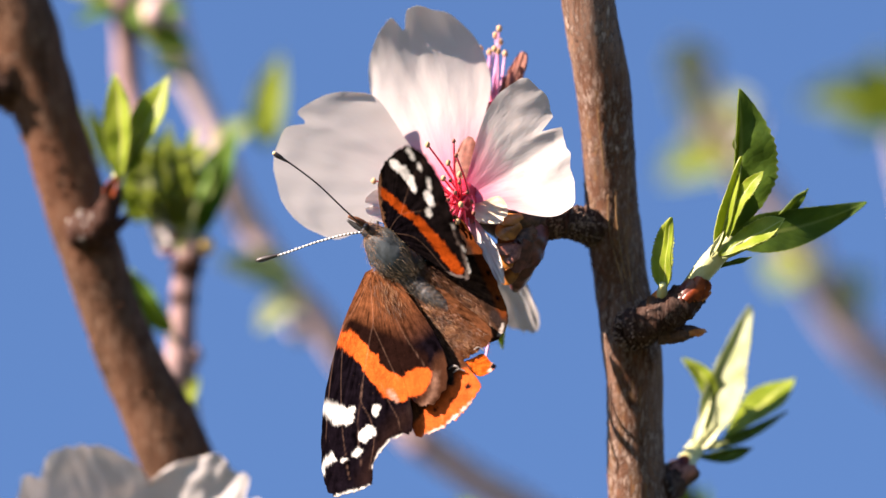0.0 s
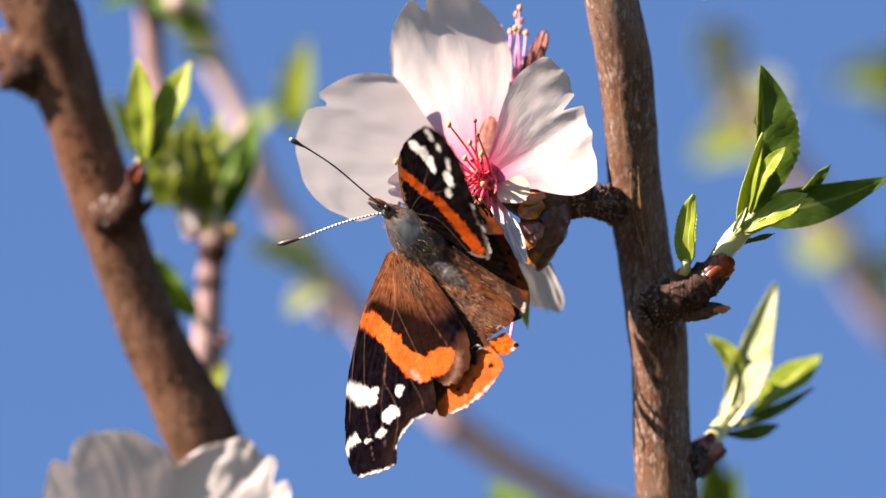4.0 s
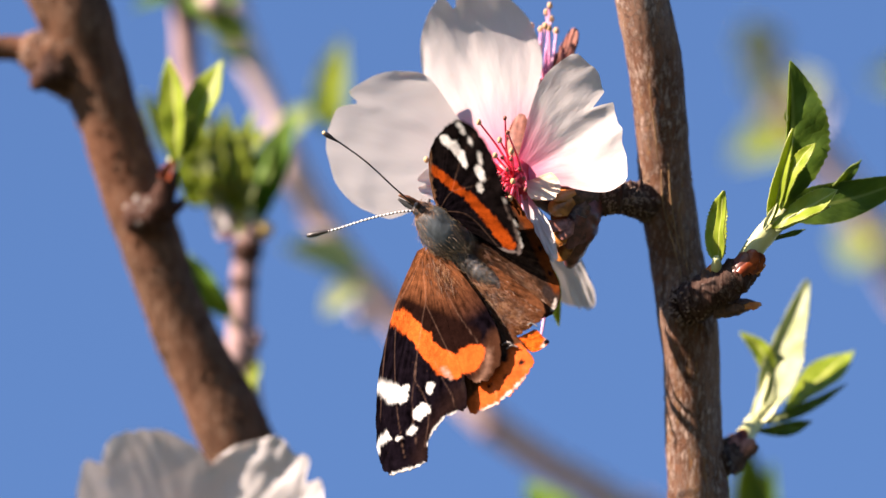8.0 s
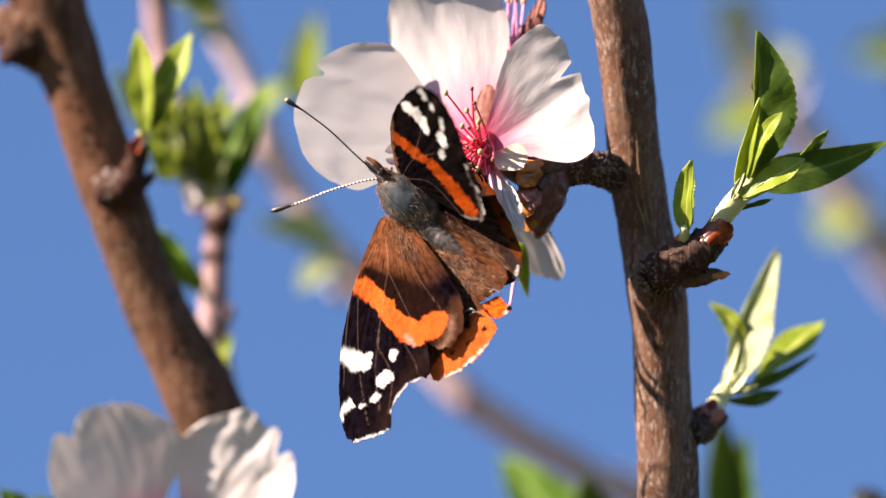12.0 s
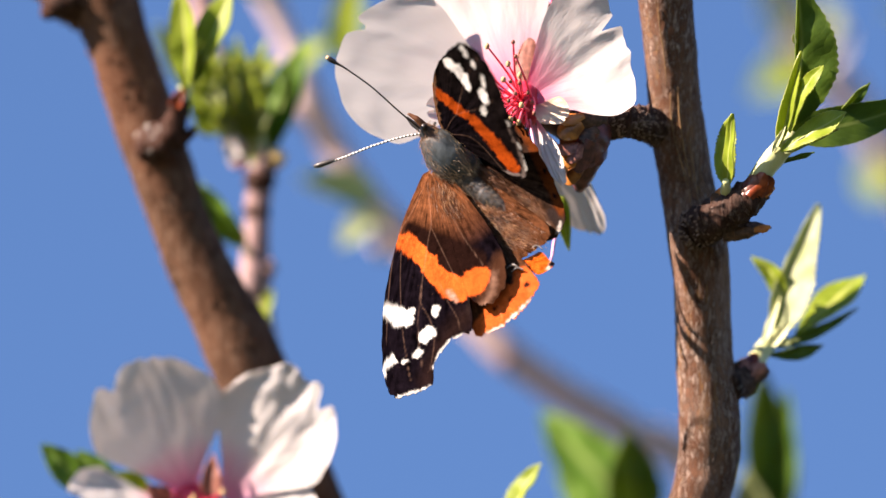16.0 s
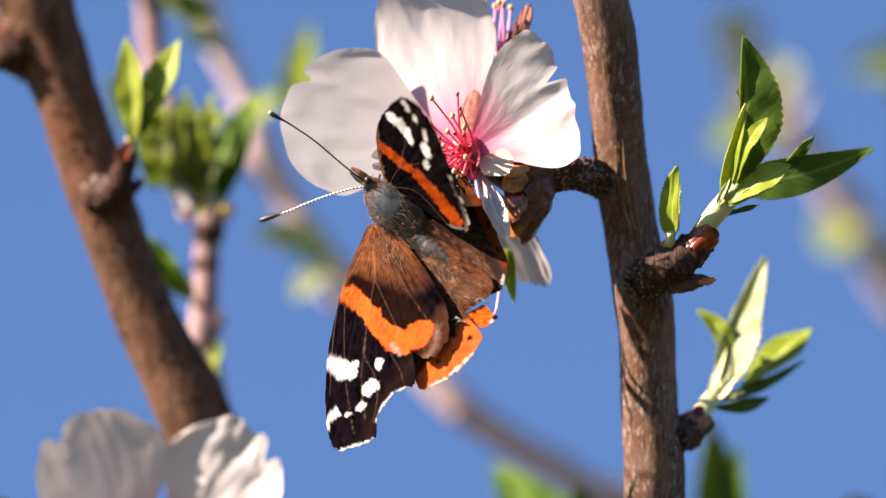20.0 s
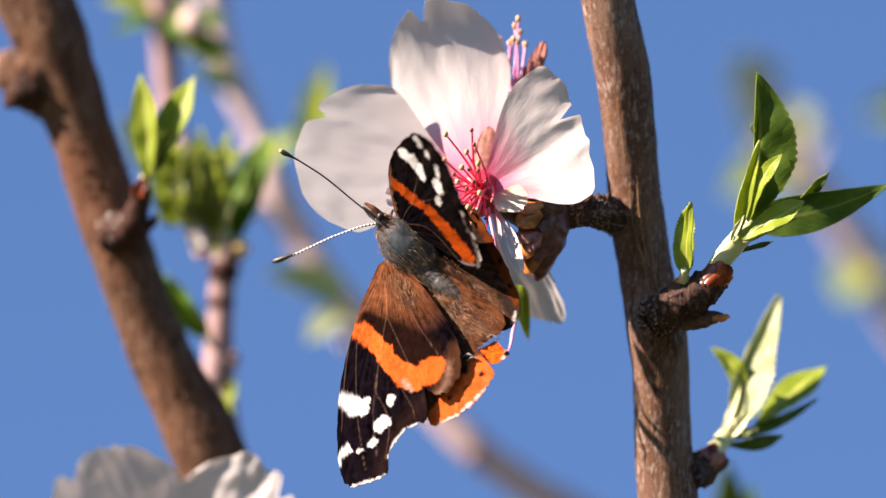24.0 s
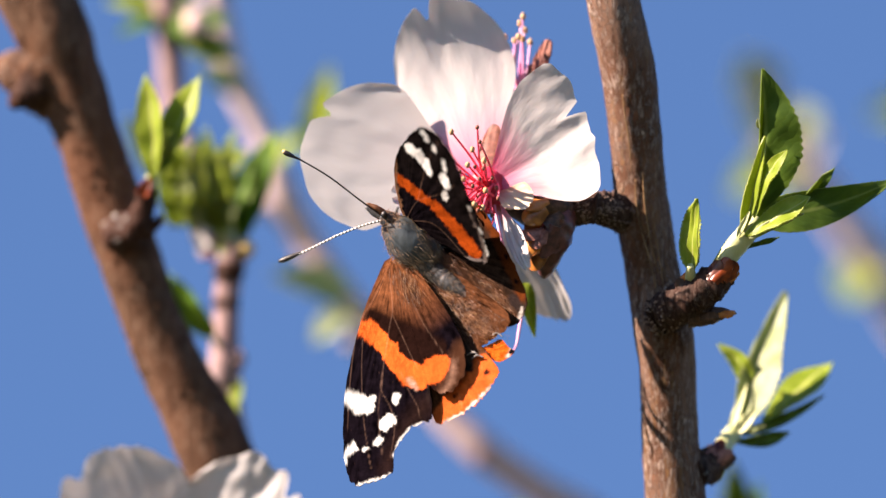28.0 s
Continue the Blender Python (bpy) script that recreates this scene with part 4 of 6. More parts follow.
    shoot("large green leaves below the slanting twig, out of focus", (38.4, 80.0, -60.5), [(39.6, 82.0, -64.6, 1.3), (36.0, 80.0, -58.1, 1.2), (32.8, 79.0, -54.0, 0.9)],
          [((37.6, 80.0, -58.1), (22.9, 88.0, -41.8), 9.5, (-0.2, -1, 0.4), 0.3, 0.1, LEAF_MID), ((36.8, 80.0, -58.9), (35.2, 76.0, -44.3), 8.5, (0.1, -1, 0.0), 0.3, 0.1, LEAF), ((36.0, 80.0, -59.7), (25.1, 86.0, -50.9), 7, (-0.5, -1, 0.6), 0.3, 0.1, LEAF_MID)])
    shoot("small green leaf tip rising from below", (19.1, 14.0, -56.4), [(19.1, 14.0, -58.0, 0.9), (19.1, 14.0, -56.0, 0.8), (19.7, 14.0, -54.1, 0.5)], [((18.8, 14.0, -55.6), (23.3, 13.0, -47.9), 4.2, (-0.6, -1, 0.3), 0.4, 0.15, LEAF_YOUNG)])
    shoot("green leaves beside the branch, out of focus", (56.3, 84.0, -60.7), [(54.6, 84.0, -64.8, 1.3), (55.9, 84.0, -59.1, 1.2), (56.3, 84.0, -54.2, 0.8)],
          [((56.7, 84.0, -58.3), (54.3, 80.0, -35.5), 8.0, (0.1, -1, 0), 0.4, 0.1, LEAF), ((56.3, 84.0, -58.3), (58.3, 80.0, -38.8), 6.5, (0.3, -1, 0), 0.5, 0.1, LEAF_MID), ((54.7, 84.0, -58.3), (52.4, 78.0, -50.0), 5.5, (0, -1, 0.3), 0.3, 0.1, LEAF_PALE)])


def build_trunk():
    """The bole from the orchard ground up to the fork, upright in the world."""
    fork = BOARD @ (Vector((20.6, 61.0, -224.9)) * 0.001)
    to_board = BOARD.inverted()
    pts = []
    for h, r, lean in ((0.0, 46, 0.03), (0.06, 36, 0.025), (0.3, 30, 0.015), (0.7, 27, 0.01), (1.0, 24, 0.0), (1.15, 20, 0.0)):
        if h < fork.z - 0.03:
            pts.append((*(to_board @ Vector((fork.x + lean, fork.y + lean, h)) * 1000), r))
    pts.append((*(to_board @ fork * 1000), 15))
    tk = thing("tree_trunk", pts[0][:3], "grey-brown almond trunk that forks into boughs", "tree trunk")
    part("bole", geo_tube(pts, 24, 8, 0.08, 30.0), LIMB, tk)


build_ground()
build_trunk()
build_branch()
build_limb()
build_twig()
build_far_twigs()
build_shoots()


# ---- blossoms ----
def stamen(parent, base, tip, mat, anther, bow=0.6, size=0.42, radius=0.13, seed=0):
    b, t = np.array(base, float), np.array(tip, float)
    mid = (b + t) / 2 + np.array([0.4 * math.sin(seed * 2.3), -bow, 0.5 * math.cos(seed * 1.7)])
    fl = part("filament", geo_tube([(*b, radius * 1.3), (*mid, radius), (*t, radius * 0.8)], 6, 6), mat, parent)
    part("anther", geo_blob(t, (size, size * 0.8, size * 1.25), 0.25, seed, 6, 8), anther, fl)


def build_blossom():
    c = (21.6, -9.0, 1.1)
    bl = thing("almond_blossom", c, "open white almond blossom with a pink heart and red stamens", "blossom")
    petal = lambda *a, look_of=PETAL_PALE, **k: part("petal", geo_petal(*a, **k), look_of, bl)
    petal((18.0, -6.0, 2.9), (-4.0, -4.5, 8.0), 20.3, (-0.42, -1, 0.2), cup=0.02, side_cup=0.02, notch=0.10, at=0.42, ruffle=0.25, seed=1, notch_width=0.07)
    petal((20.3, -8.0, 2.5), (15.0, 1.5, 25.0), 16.4, (-0.18, -1, 0.22), cup=0.0, side_cup=-0.06, notch=0.09, at=-0.18, ruffle=0.35, seed=2, flare=0.27, notch_width=0.09, round_=0.32, look_of=PETAL)
    petal((21.9, -9.0, 1.9), (34.9, -10.8, 10.5), 18.6, (-0.12, -1, 0.12), cup=0.04, side_cup=0.05, notch=0.17, at=-0.2, fold=0.14, frill=0.3, ruffle=0.5, seed=5, notch_width=0.06, round_=0.16, skew=0.13, look_of=PETAL)
    part("petal", geo_petal((22.3, -11.0, 0.6), (27.1, -12.6, -1.5), 5.0, (-0.2, -1, 0.8), cup=0.15, side_cup=0.35, notch=0.05, ruffle=0.4, seed=7), PETAL_CREAM, bl, "small cream petal")
    petal((23.0, -12.0, -1.0), (26.8, -19.6, -10.0), 2.6, (-0.5, -1, 0.4), cup=0.0, side_cup=0.15, notch=0.04, ruffle=0.5, seed=19)
    petal((22.6, -4.0, -1.2), (31.7, 7.0, -15.5), 8.6, (-0.78, -1, 0.55), cup=0.08, side_cup=0.12, notch=0.05, ruffle=0.5, seed=9)
    petal((18.0, -7.0, -0.4), (7.7, -8.5, -0.3), 6.0, (-0.3, -1, 0.4), ruffle=0.3, seed=12)
    part("cup", geo_blob((20.9, -8.3, 1.1), (2.9, 2.4, 3.2), 0.2, 3), CUP, bl, "deep red hollow flower cup")
    part("sepal", geo_scale((21.0, -9.0, 3.2), (22.3, -7.0, 9.9), 3.2, (-0.3, -1, 0.2), 0.2, 5), SEPAL, bl, "brownish red sepal")
    part("sepal", geo_leaf((24.6, -5.0, 1.0), (24.1, -2.0, 14.0), 3.0, (0, -1, 0.2), 0.2, 0.1, 0, thick=0.3), CUP, bl, "dark red sepal")
    part("sepal", geo_leaf((25.8, 0.0, -11.3), (27.3, 0.0, -18.8), 2.4, (0, -1, 0), 0.3, 0.1, 0, thick=0.3, blunt=1.5), LEAF_YOUNG, bl, "yellow-green sepal tip")
    rnd = random.Random(3)
    tips = [(16.4, -15.0, 8.8), (19.2, -15.0, 6.4), (18.0, -15.0, 2.4), (17.2, -16.0, 1.5), (18.1, -16.0, -0.2), (19.5, -18.0, -1.1), (21.0, -17.0, 0.8), (20.6, -17.0, -1.5), (19.9, -16.0, -3.3), (16.2, -14.0, 5.3),
            (18.6, -16.0, 4.3), (20.8, -15.0, 4.9), (22.7, -18.0, -0.3), (18.9, -17.0, -2.3), (17.5, -15.0, 3.4), (21.8, -16.0, -2.5), (20.2, -17.0, 2.4), (21.3, -14.0, -4.8)]
    tips += [(c[0] + rnd.gauss(-2.2, 1.6), -14.5 - rnd.random() * 3, c[2] + rnd.gauss(-0.3, 2.6)) for _ in range(14)]
    for i, t in enumerate(tips):
        b = np.array(c) + (rnd.uniform(-1, 1), 0.5, rnd.uniform(-1.2, 1.2))
        stamen(bl, b, t, FILAMENT, ANTHER if i < 12 else SEPAL, 0.5, 0.36 if i < 12 else 0.26, 0.17, i)
    part("pistil", geo_tube([(21.6, -9.0, 1.0, 0.25), (22.9, -11.0, -5.2, 0.22), (24.1, -9.0, -9.0, 0.2)], 8, 6), FILAMENT_PALE, bl, "pink pistil")
    stamen(bl, (18.9, -9.0, 2.5), (9.3, -9.5, 3.8), FILAMENT, ANTHER, 0.3, 0.36, 0.12, 40)
    part("pistil", geo_tube([(25.9, -3.0, -14.3, 0.2), (25.3, -4.0, -17.4, 0.22), (24.9, -5.0, -19.7, 0.16), (24.3, -5.0, -20.9, 0.1)], 8, 6), FILAMENT_PALE, bl, "drooping pink pistil")
    # bud scales round its stalk
    part("bud", geo_tube([(32.0, -7.0, -1.8, 1.50), (30.8, -8.0, -3.3, 2.40), (29.9, -8.4, -5.4, 2.50), (29.1, -8.2, -7.9, 2.00), (28.8, -7.6, -9.9, 1.10), (28.7, -7.2, -10.8, 0.40)], 18, 7, 0.16, 1.4, seed=3), SCALE_MAROON, bl, "dark maroon scaly bud")
    part("bud", geo_tube([(31.9, -7.5, -1.5, 1.50), (29.9, -8.6, -1.2, 2.00), (27.9, -9.2, -1.0, 1.90), (26.4, -9.4, -1.5, 0.90)], 16, 6, 0.15, 1.4, seed=5), SCALE_DARK, bl)
    for p, q, w, f, m in (((29.4, -11.2, -0.4), (26.2, -11.6, -1.5), 2.0, (-0.3, -1, 0.5), SCALE_AMBER), ((29.1, -11.4, -1.5), (25.9, -11.8, -3.3), 3.0, (-0.3, -1, 0.1), SCALE_AMBER), ((28.8, -11.0, -2.9), (26.1, -11.2, -4.2), 2.0, (-0.2, -1, -0.3), SCALE_RED),
                          ((28.8, -11.4, -4.5), (25.3, -12.0, -5.2), 2.3, (-0.3, -1, 0.7), SCALE_ROSE), ((28.3, -11.6, -5.0), (25.4, -11.6, -8.2), 3.0, (-0.5, -1, 0.2), SCALE_GOLD), ((28.3, -11.4, -5.5), (27.3, -10.4, -9.9), 3.0, (-0.3, -1, 0.0), SCALE_AMBER),
                          ((29.0, -11.8, -4.5), (27.4, -12.0, -7.0), 1.9, (-0.3, -1, 0.3), SCALE_ROSE), ((30.3, -11.4, -3.9), (28.3, -11.2, -8.2), 2.8, (0.1, -1, 0.1), SCALE_MAROON), ((31.1, -10.6, -3.0), (29.9, -10.4, -7.6), 2.6, (0.4, -1, 0.0), SCALE_MAROON),
                          ((31.1, -10.4, -2.1), (29.0, -11.2, -4.1), 2.6, (0.0, -1, 0.2), SCALE_DARK)):
        part("bud_scale", geo_scale(p, q, w, f, 0.4, w, 0.2), m, bl)
    part("stalk", geo_tube([(28.8, -5.5, -3.8, 1.6), (25.4, -5.0, -1.3, 1.7), (22.3, -5.0, 0.6, 2)], 12, 6, 0.15, 1.5), SCALE_DARK, bl)


def build_spent_blossom():
    b = (25.4, -0.5, 14.1)
    sb = thing("spent_blossom", b, "faded blossom with bare pink stamens and a brown sepal", "blossom")
    part("cup", geo_tube([(26.9, -4.5, 0.2, 1.4), (25.2, -2.5, 6.4, 1.6), (25.0, -0.5, 11.0, 1.7), (25.5, -0.5, 14.8, 1.9)], 12, 6, 0.1, 1.5), CUP, sb)
    for i, t in enumerate(((26.0, -2.5, 24.8), (25.5, -1.5, 23.9), (25.4, -3.5, 22.0), (23.5, -1.5, 22.0), (25.9, -2.5, 21.7), (24.8, 0.5, 21.6), (23.9, -2.5, 19.6), (23.5, -0.5, 20.1), (26.2, -0.5, 23.0), (26.9, 0.5, 21.4), (24.4, -1.5, 19.1))):
        stamen(sb, np.array(b) + (0.5 * math.sin(i * 2), 0, 0.5 * math.cos(i * 3)), t, FILAMENT_PALE, ANTHER_DRY, 0.3, 0.4, 0.17, i)
    part("sepal", geo_scale((26.7, -0.5, 15.2), (29.8, -1.5, 21.6), 3.0, (-0.9, -1, 0.5), 0.2, 3), SEPAL, sb, "hairy brown sepal")
    part("sepal", geo_leaf((26.2, 0.5, 14.9), (28.1, 1.5, 19.1), 3.0, (0.2, -1, 0), 0.3, 0.1, 0, thick=0.3, blunt=1.3), SEPAL, sb)


def build_low_blossom():
    c = (-24.1, 25.0, -53.0)
    lo = thing("almond_blossom", c, "ruffled white blossom with a dark magenta heart, softly blurred", "blossom")
    petal = lambda *a, **k: part("petal", geo_petal(*a, **k), PETAL_PLAIN, lo)
    petal((-25.5, 26.0, -52.0), (-32.8, 21.0, -33.8), 19.5, (-0.02, -1, 0.02), cup=0.03, side_cup=0.06, notch=0.08, at=-0.45, ruffle=0.7, frill=0.7, seed=21, notch_width=0.08)
    petal((-20.4, 25.0, -53.0), (-7.6, 20.0, -36.4), 18.2, (-0.16, -1, 0.08), cup=0.05, side_cup=0.1, notch=0.10, at=0.3, ruffle=1.1, frill=0.7, seed=14, notch_width=0.1, fold=0.06)
    petal((-27.4, 24.0, -53.7), (-41.9, 17.0, -54.3), 13.0, (0.1, -0.6, 1), cup=0.1, side_cup=0.15, ruffle=1.2, seed=31)
    petal((-21.1, 24.0, -54.9), (-7.7, 18.0, -56.4), 13.0, (0, -0.8, 0.8), cup=0.1, side_cup=0.15, ruffle=1.2, seed=33)
    petal((-24.3, 24.0, -55.7), (-23.3, 17.0, -68.7), 14.0, (0, -0.7, 0.7), cup=0.1, side_cup=0.15, ruffle=1.2, seed=35)
    part("cup", geo_blob((-24.7, 26.0, -53.2), (3.6, 2.4, 2.6), 0.25, 5), CUP, lo)
    part("sepal", geo_leaf((-22.5, 22.0, -52.5), (-22.1, 23.0, -46.5), 2.9, (0, -1, 0.2), 0.35, 0.1, 0, thick=0.3, blunt=1.3), SEPAL, lo, "red-brown sepal")
    part("sepal", geo_leaf((-28.2, 24.0, -53.3), (-31.4, 23.0, -51.0), 3.2, (0, -1, 0.2), 0.35, 0.1, 0, thick=0.3, blunt=1.3), SEPAL, lo)
    for p, q, w, m in (((-38.1, 27.0, -52.9), (-46.0, 26.0, -45.2), 4.6, LEAF_MID), ((-34.4, 28.0, -52.7), (-41.2, 28.0, -46.1), 3.6, LEAF_MID), ((-30.6, 27.0, -52.8), (-36.1, 25.0, -49.3), 3.8, LEAF_YOUNG)):
        part("leaf", geo_leaf(p, q, w, (-0.3, -1, 0.4), 0.3, 0.1, blunt=0.75, teeth=0.02), m, lo)
    part("leaf", geo_leaf((-20.2, 30.0, -51.2), (-19.3, 29.0, -41.7), 1.8, (0.1, -1, 0), 0.4, 0.1), LEAF_PALE, lo)
    rnd = random.Random(8)
    for i in range(7):
        t = np.array(c) + (rnd.uniform(-4.0, 3.5), rnd.uniform(-7, -4), rnd.uniform(-2.5, 3.2))
        stamen(lo, np.array(c) + (0, -1, 0), t, CUP, ANTHER, 0.4, 0.42, 0.15, i)
    part("stalk", geo_tube([(-24.4, 27.0, -53.4, 1.4), (-21.4, 30.0, -56.6, 1.6), (-15.2, 32.0, -62.2, 2.2)], 10, 6, 0.1, 1.5), SPUR, lo)


def build_far_blossom():
    fb = thing("almond_blossom", (75.9, 62.0, -51.5), "half-open cream blossom far out of focus", "blossom")
    for i, (p, q, w) in enumerate((((75.9, 62.0, -51.5), (74.3, 58.0, -44.9), 3.6), ((76.1, 62.0, -51.5), (76.3, 58.0, -45.2), 3.6), ((76.3, 62.0, -51.5), (78.4, 58.0, -46.6), 4.0))):
        part("petal", geo_petal(p, q, w, (-0.3, -1, 0.3), ruffle=0.6, seed=40 + i, nu=14, nv=13), PETAL_PLAIN, fb)
    part("leaf", geo_leaf((75.9, 62.0, -55.5), (74.4, 58.0, -49.2), 4.5, (-0.4, -1, 0.3), 0.4, 0.1, nu=14, nv=7), LEAF_MID, fb)
    part("leaf", geo_leaf((75.9, 62.0, -55.5), (77.7, 58.0, -49.5), 4.5, (-0.4, -1, 0.3), 0.4, 0.1, nu=14, nv=7), LEAF_YOUNG, fb)
    part("stalk", geo_tube([(75.9, 62.0, -51.3, 1.20), (76.2, 66.0, -56.4, 1.30), (74.5, 72.0, -95.9, 1.8), (23.8, 60.0, -236.8, 4)], 10, 6), TWIG, fb)


build_blossom()
build_spent_blossom()
build_low_blossom()
build_far_blossom()


# ---- butterfly ----
def wing_material():
    m, p, out = blank("wing_scales")
    col = node(m, "VertexColor", layer_name="pattern").outputs["Color"]
    speck = grain(m, 7.0, detail=3, rough=0.7)
    big = grain(m, 0.8, detail=4)
    c = mixed(m, 1.0, col, ramp(m, speck, (0.3, (0.55, 0.55, 0.55)), (0.62, (1.1, 1.1, 1.1))), "MULTIPLY")
    c = mixed(m, 1.0, c, ramp(m, big, (0.3, (0.75, 0.75, 0.75)), (0.7, (1.1, 1.1, 1.1))), "MULTIPLY")
    c = mixed(m, ramp(m, grain(m, 3.2, detail=2), (0.74, (0, 0, 0)), (0.8, (0.25, 0.25, 0.25))), c, (0.30, 0.15, 0.09))
    m.node_tree.links.new(c, p.inputs["Base Color"])
    p.inputs["Roughness"].default_value, p.inputs["Specular IOR Level"].default_value = 0.7, 0.0
    m.node_tree.links.new(bump(m, math_node(m, "ADD", speck, big), 0.2, 0.02), p.inputs["Normal"])
    tr = node(m, "BsdfTranslucent", {"Color": c})
    mix = node(m, "MixShader", {0: 0.12, 1: p.outputs[0], 2: tr.outputs[0]})
    m.node_tree.links.new(mix.outputs[0], out.inputs["Surface"])
    return m


def banded_material():
    m, p, _ = blank("banded_antenna")
    mp = node(m, "Mapping", {"Vector": node(m, "TexCoord").outputs["Object"], "Scale": (1000, 1000, 1000)})
    w = node(m, "TexWave", {"Vector": mp.outputs["Vector"], "Scale": 0.62, "Distortion": 0.3}, wave_type="BANDS", bands_direction="X")
    m.node_tree.links.new(ramp(m, w.outputs["Fac"], (0.45, (0.015, 0.012, 0.012)), (0.6, (0.72, 0.70, 0.68))), p.inputs["Base Color"])
    p.inputs["Roughness"].default_value = 0.5
    return m


WING = wing_material()
BANDED = banded_material()
BLACK = plain_material("black_chitin", (0.012, 0.010, 0.010), (0.03, 0.024, 0.022), 2.0, 0.4, 0.2)
TIP = plain_material("antenna_tip", (0.55, 0.36, 0.16), (0.68, 0.48, 0.24), 2.0, 0.6, 0.2)
BODY = plain_material("thorax_fur", (0.026, 0.033, 0.038), (0.074, 0.092, 0.107), 0.7, 0.45, 0.5, (1, 1, 0.6), 0.1, 0.35)
ABDOMEN = plain_material("abdomen_fur", (0.010, 0.010, 0.012), (0.055, 0.056, 0.06), 0.9, 0.5, 0.7)
HAIR_GREY = plain_material("grey_hair", (0.09, 0.072, 0.055), (0.22, 0.185, 0.145), 0.7, 0.5, 0.0)
HAIR_OLIVE = plain_material("olive_hair", (0.055, 0.038, 0.021), (0.17, 0.122, 0.074), 0.7, 0.5, 0.0)
HAIR_BROWN = plain_material("brown_hair", (0.030, 0.010, 0.004), (0.175, 0.066, 0.024), 0.7, 0.5, 0.0)
HAIR_TAN = plain_material("tan_hair", (0.18, 0.080, 0.032), (0.32, 0.165, 0.075), 0.7, 0.5, 0.0)
INK, ORANGE, WHITE = (0.005, 0.0035, 0.005), (0.60, 0.100, 0.018), (0.74, 0.72, 0.70)


def near_line(px, pz, line):
    """How far inside a chain of (x, d, z, radius) each point lies, in millimetres; positive inside."""
    best = np.full(px.shape, -99.0)
    for (x0, _, z0, r0), (x1, _, z1, r1) in zip(line, line[1:] if len(line) > 1 else line):
        dx, dz = x1 - x0, z1 - z0
        t = np.clip(((px - x0) * dx + (pz - z0) * dz) / (dx * dx + dz * dz + 1e-9), 0, 1)
        best = np.maximum(best, r0 + (r1 - r0) * t - np.hypot(px - x0 - dx * t, pz - z0 - dz * t))
    return best


def wing(name, root, plane, rim, marks, veins, parent, pivot, ground, label, camber=0.6, rag=0.25, seed=1, rows=150, steps=9):
    """A wing blade: spokes from its root to its rim, on a slanted plane (depth and its slopes), coloured by marks (colour, softness, chain)."""
    d0, gx, gz = plane
    edge = smooth_line([(r[0], r[2]) for r in rim], steps)
    k = np.arange(len(edge))
    o = np.array((root[0], root[2]))
    out = edge - o
    tear = np.array([noise.noise(Vector((i * 0.35, seed, 0))) + 0.6 * noise.noise(Vector((i * 1.1, seed, 3))) for i in k])
    edge = edge + out / (np.linalg.norm(out, axis=1, keepdims=True) + 1e-6) * (rag * tear * np.clip(np.linalg.norm(out, axis=1) / 8, 0, 1))[:, None]
    f = np.linspace(0.02, 1, rows)[:, None, None]
    flat = o + (edge[None] - o) * f
    px, pz = flat[..., 0], flat[..., 1]
    jit = np.vectorize(lambda a, b: noise.noise(Vector((a * 1.6, b * 1.6, seed))) + 0.6 * noise.noise(Vector((a * 5, b * 5, seed))))(px, pz)
    col = np.empty((*px.shape, 3))
    col[:] = ground[0]
    fade = np.clip((np.hypot(px - o[0], pz - o[1]) - ground[2]) / ground[3], 0, 1)[..., None]
    col[:] = np.array(ground[0]) * (1 - fade) + np.array(ground[1]) * fade
    ang = np.linspace(0, 1, px.shape[1])[None, :] + 0 * px
    streak = np.vectorize(lambda a, b: noise.noise(Vector((a * 46, b * 0.28, seed))) + 0.7 * noise.noise(Vector((a * 120, b * 0.5, seed))))(ang, np.hypot(px - o[0], pz - o[1]))
    col = col * np.clip(1 + 0.8 * streak + 0.5 * jit, 0.2, 2.4)[..., None]
    for colour, soft, chain in marks:
        a = np.clip((near_line(px, pz, chain) + 0.28 * jit) / soft + 0.5, 0, 1)[..., None]
        col = col * (1 - a) + np.array(colour) * np.clip(1 + 0.18 * streak + 0.1 * jit, 0.5, 1.3)[..., None] * a
    for chain in veins:
        v = smooth_line([(*c, 0.03) for c in chain], 6)
        a = np.clip((near_line(px, pz, [tuple(q) for q in v]) + 0.08) / 0.08, 0, 1)
        a = a[..., None] * np.clip(0.5 + 0.35 * jit, 0.15, 0.7)[..., None]
        col = col * (1 - a) + (np.array((0.10, 0.058, 0.042)) + 0.9 * col) * a
    far = np.hypot(px - o[0], pz - o[1])
    d = d0 + gx * (px - o[0]) + gz * (pz - o[1]) + camber * np.sin(far * 0.28 + 0.25 * jit) * 0.5 + 0.14 * np.sin(np.arctan2(pz - o[1], px - o[0]) * 17) * np.clip(far / 14, 0, 1)
    geo = geo_surface(np.stack([px, d, pz], -1), 0.09)
    r, c = px.shape
    ids = np.arange(r * c).reshape(r, c)
    ring = np.concatenate([ids[0, :], ids[1:, -1], ids[-1, -2::-1], ids[-2:0:-1, 0]])
    flat_col = col.reshape(-1, 3)
    cols = np.concatenate([flat_col, flat_col, flat_col[ring], flat_col[ring]])
    cols = np.concatenate([cols, np.ones((len(cols), 1))], 1)
    return part(name, geo, WING, parent, label, pivot, cols), (d0, gx, gz, o)


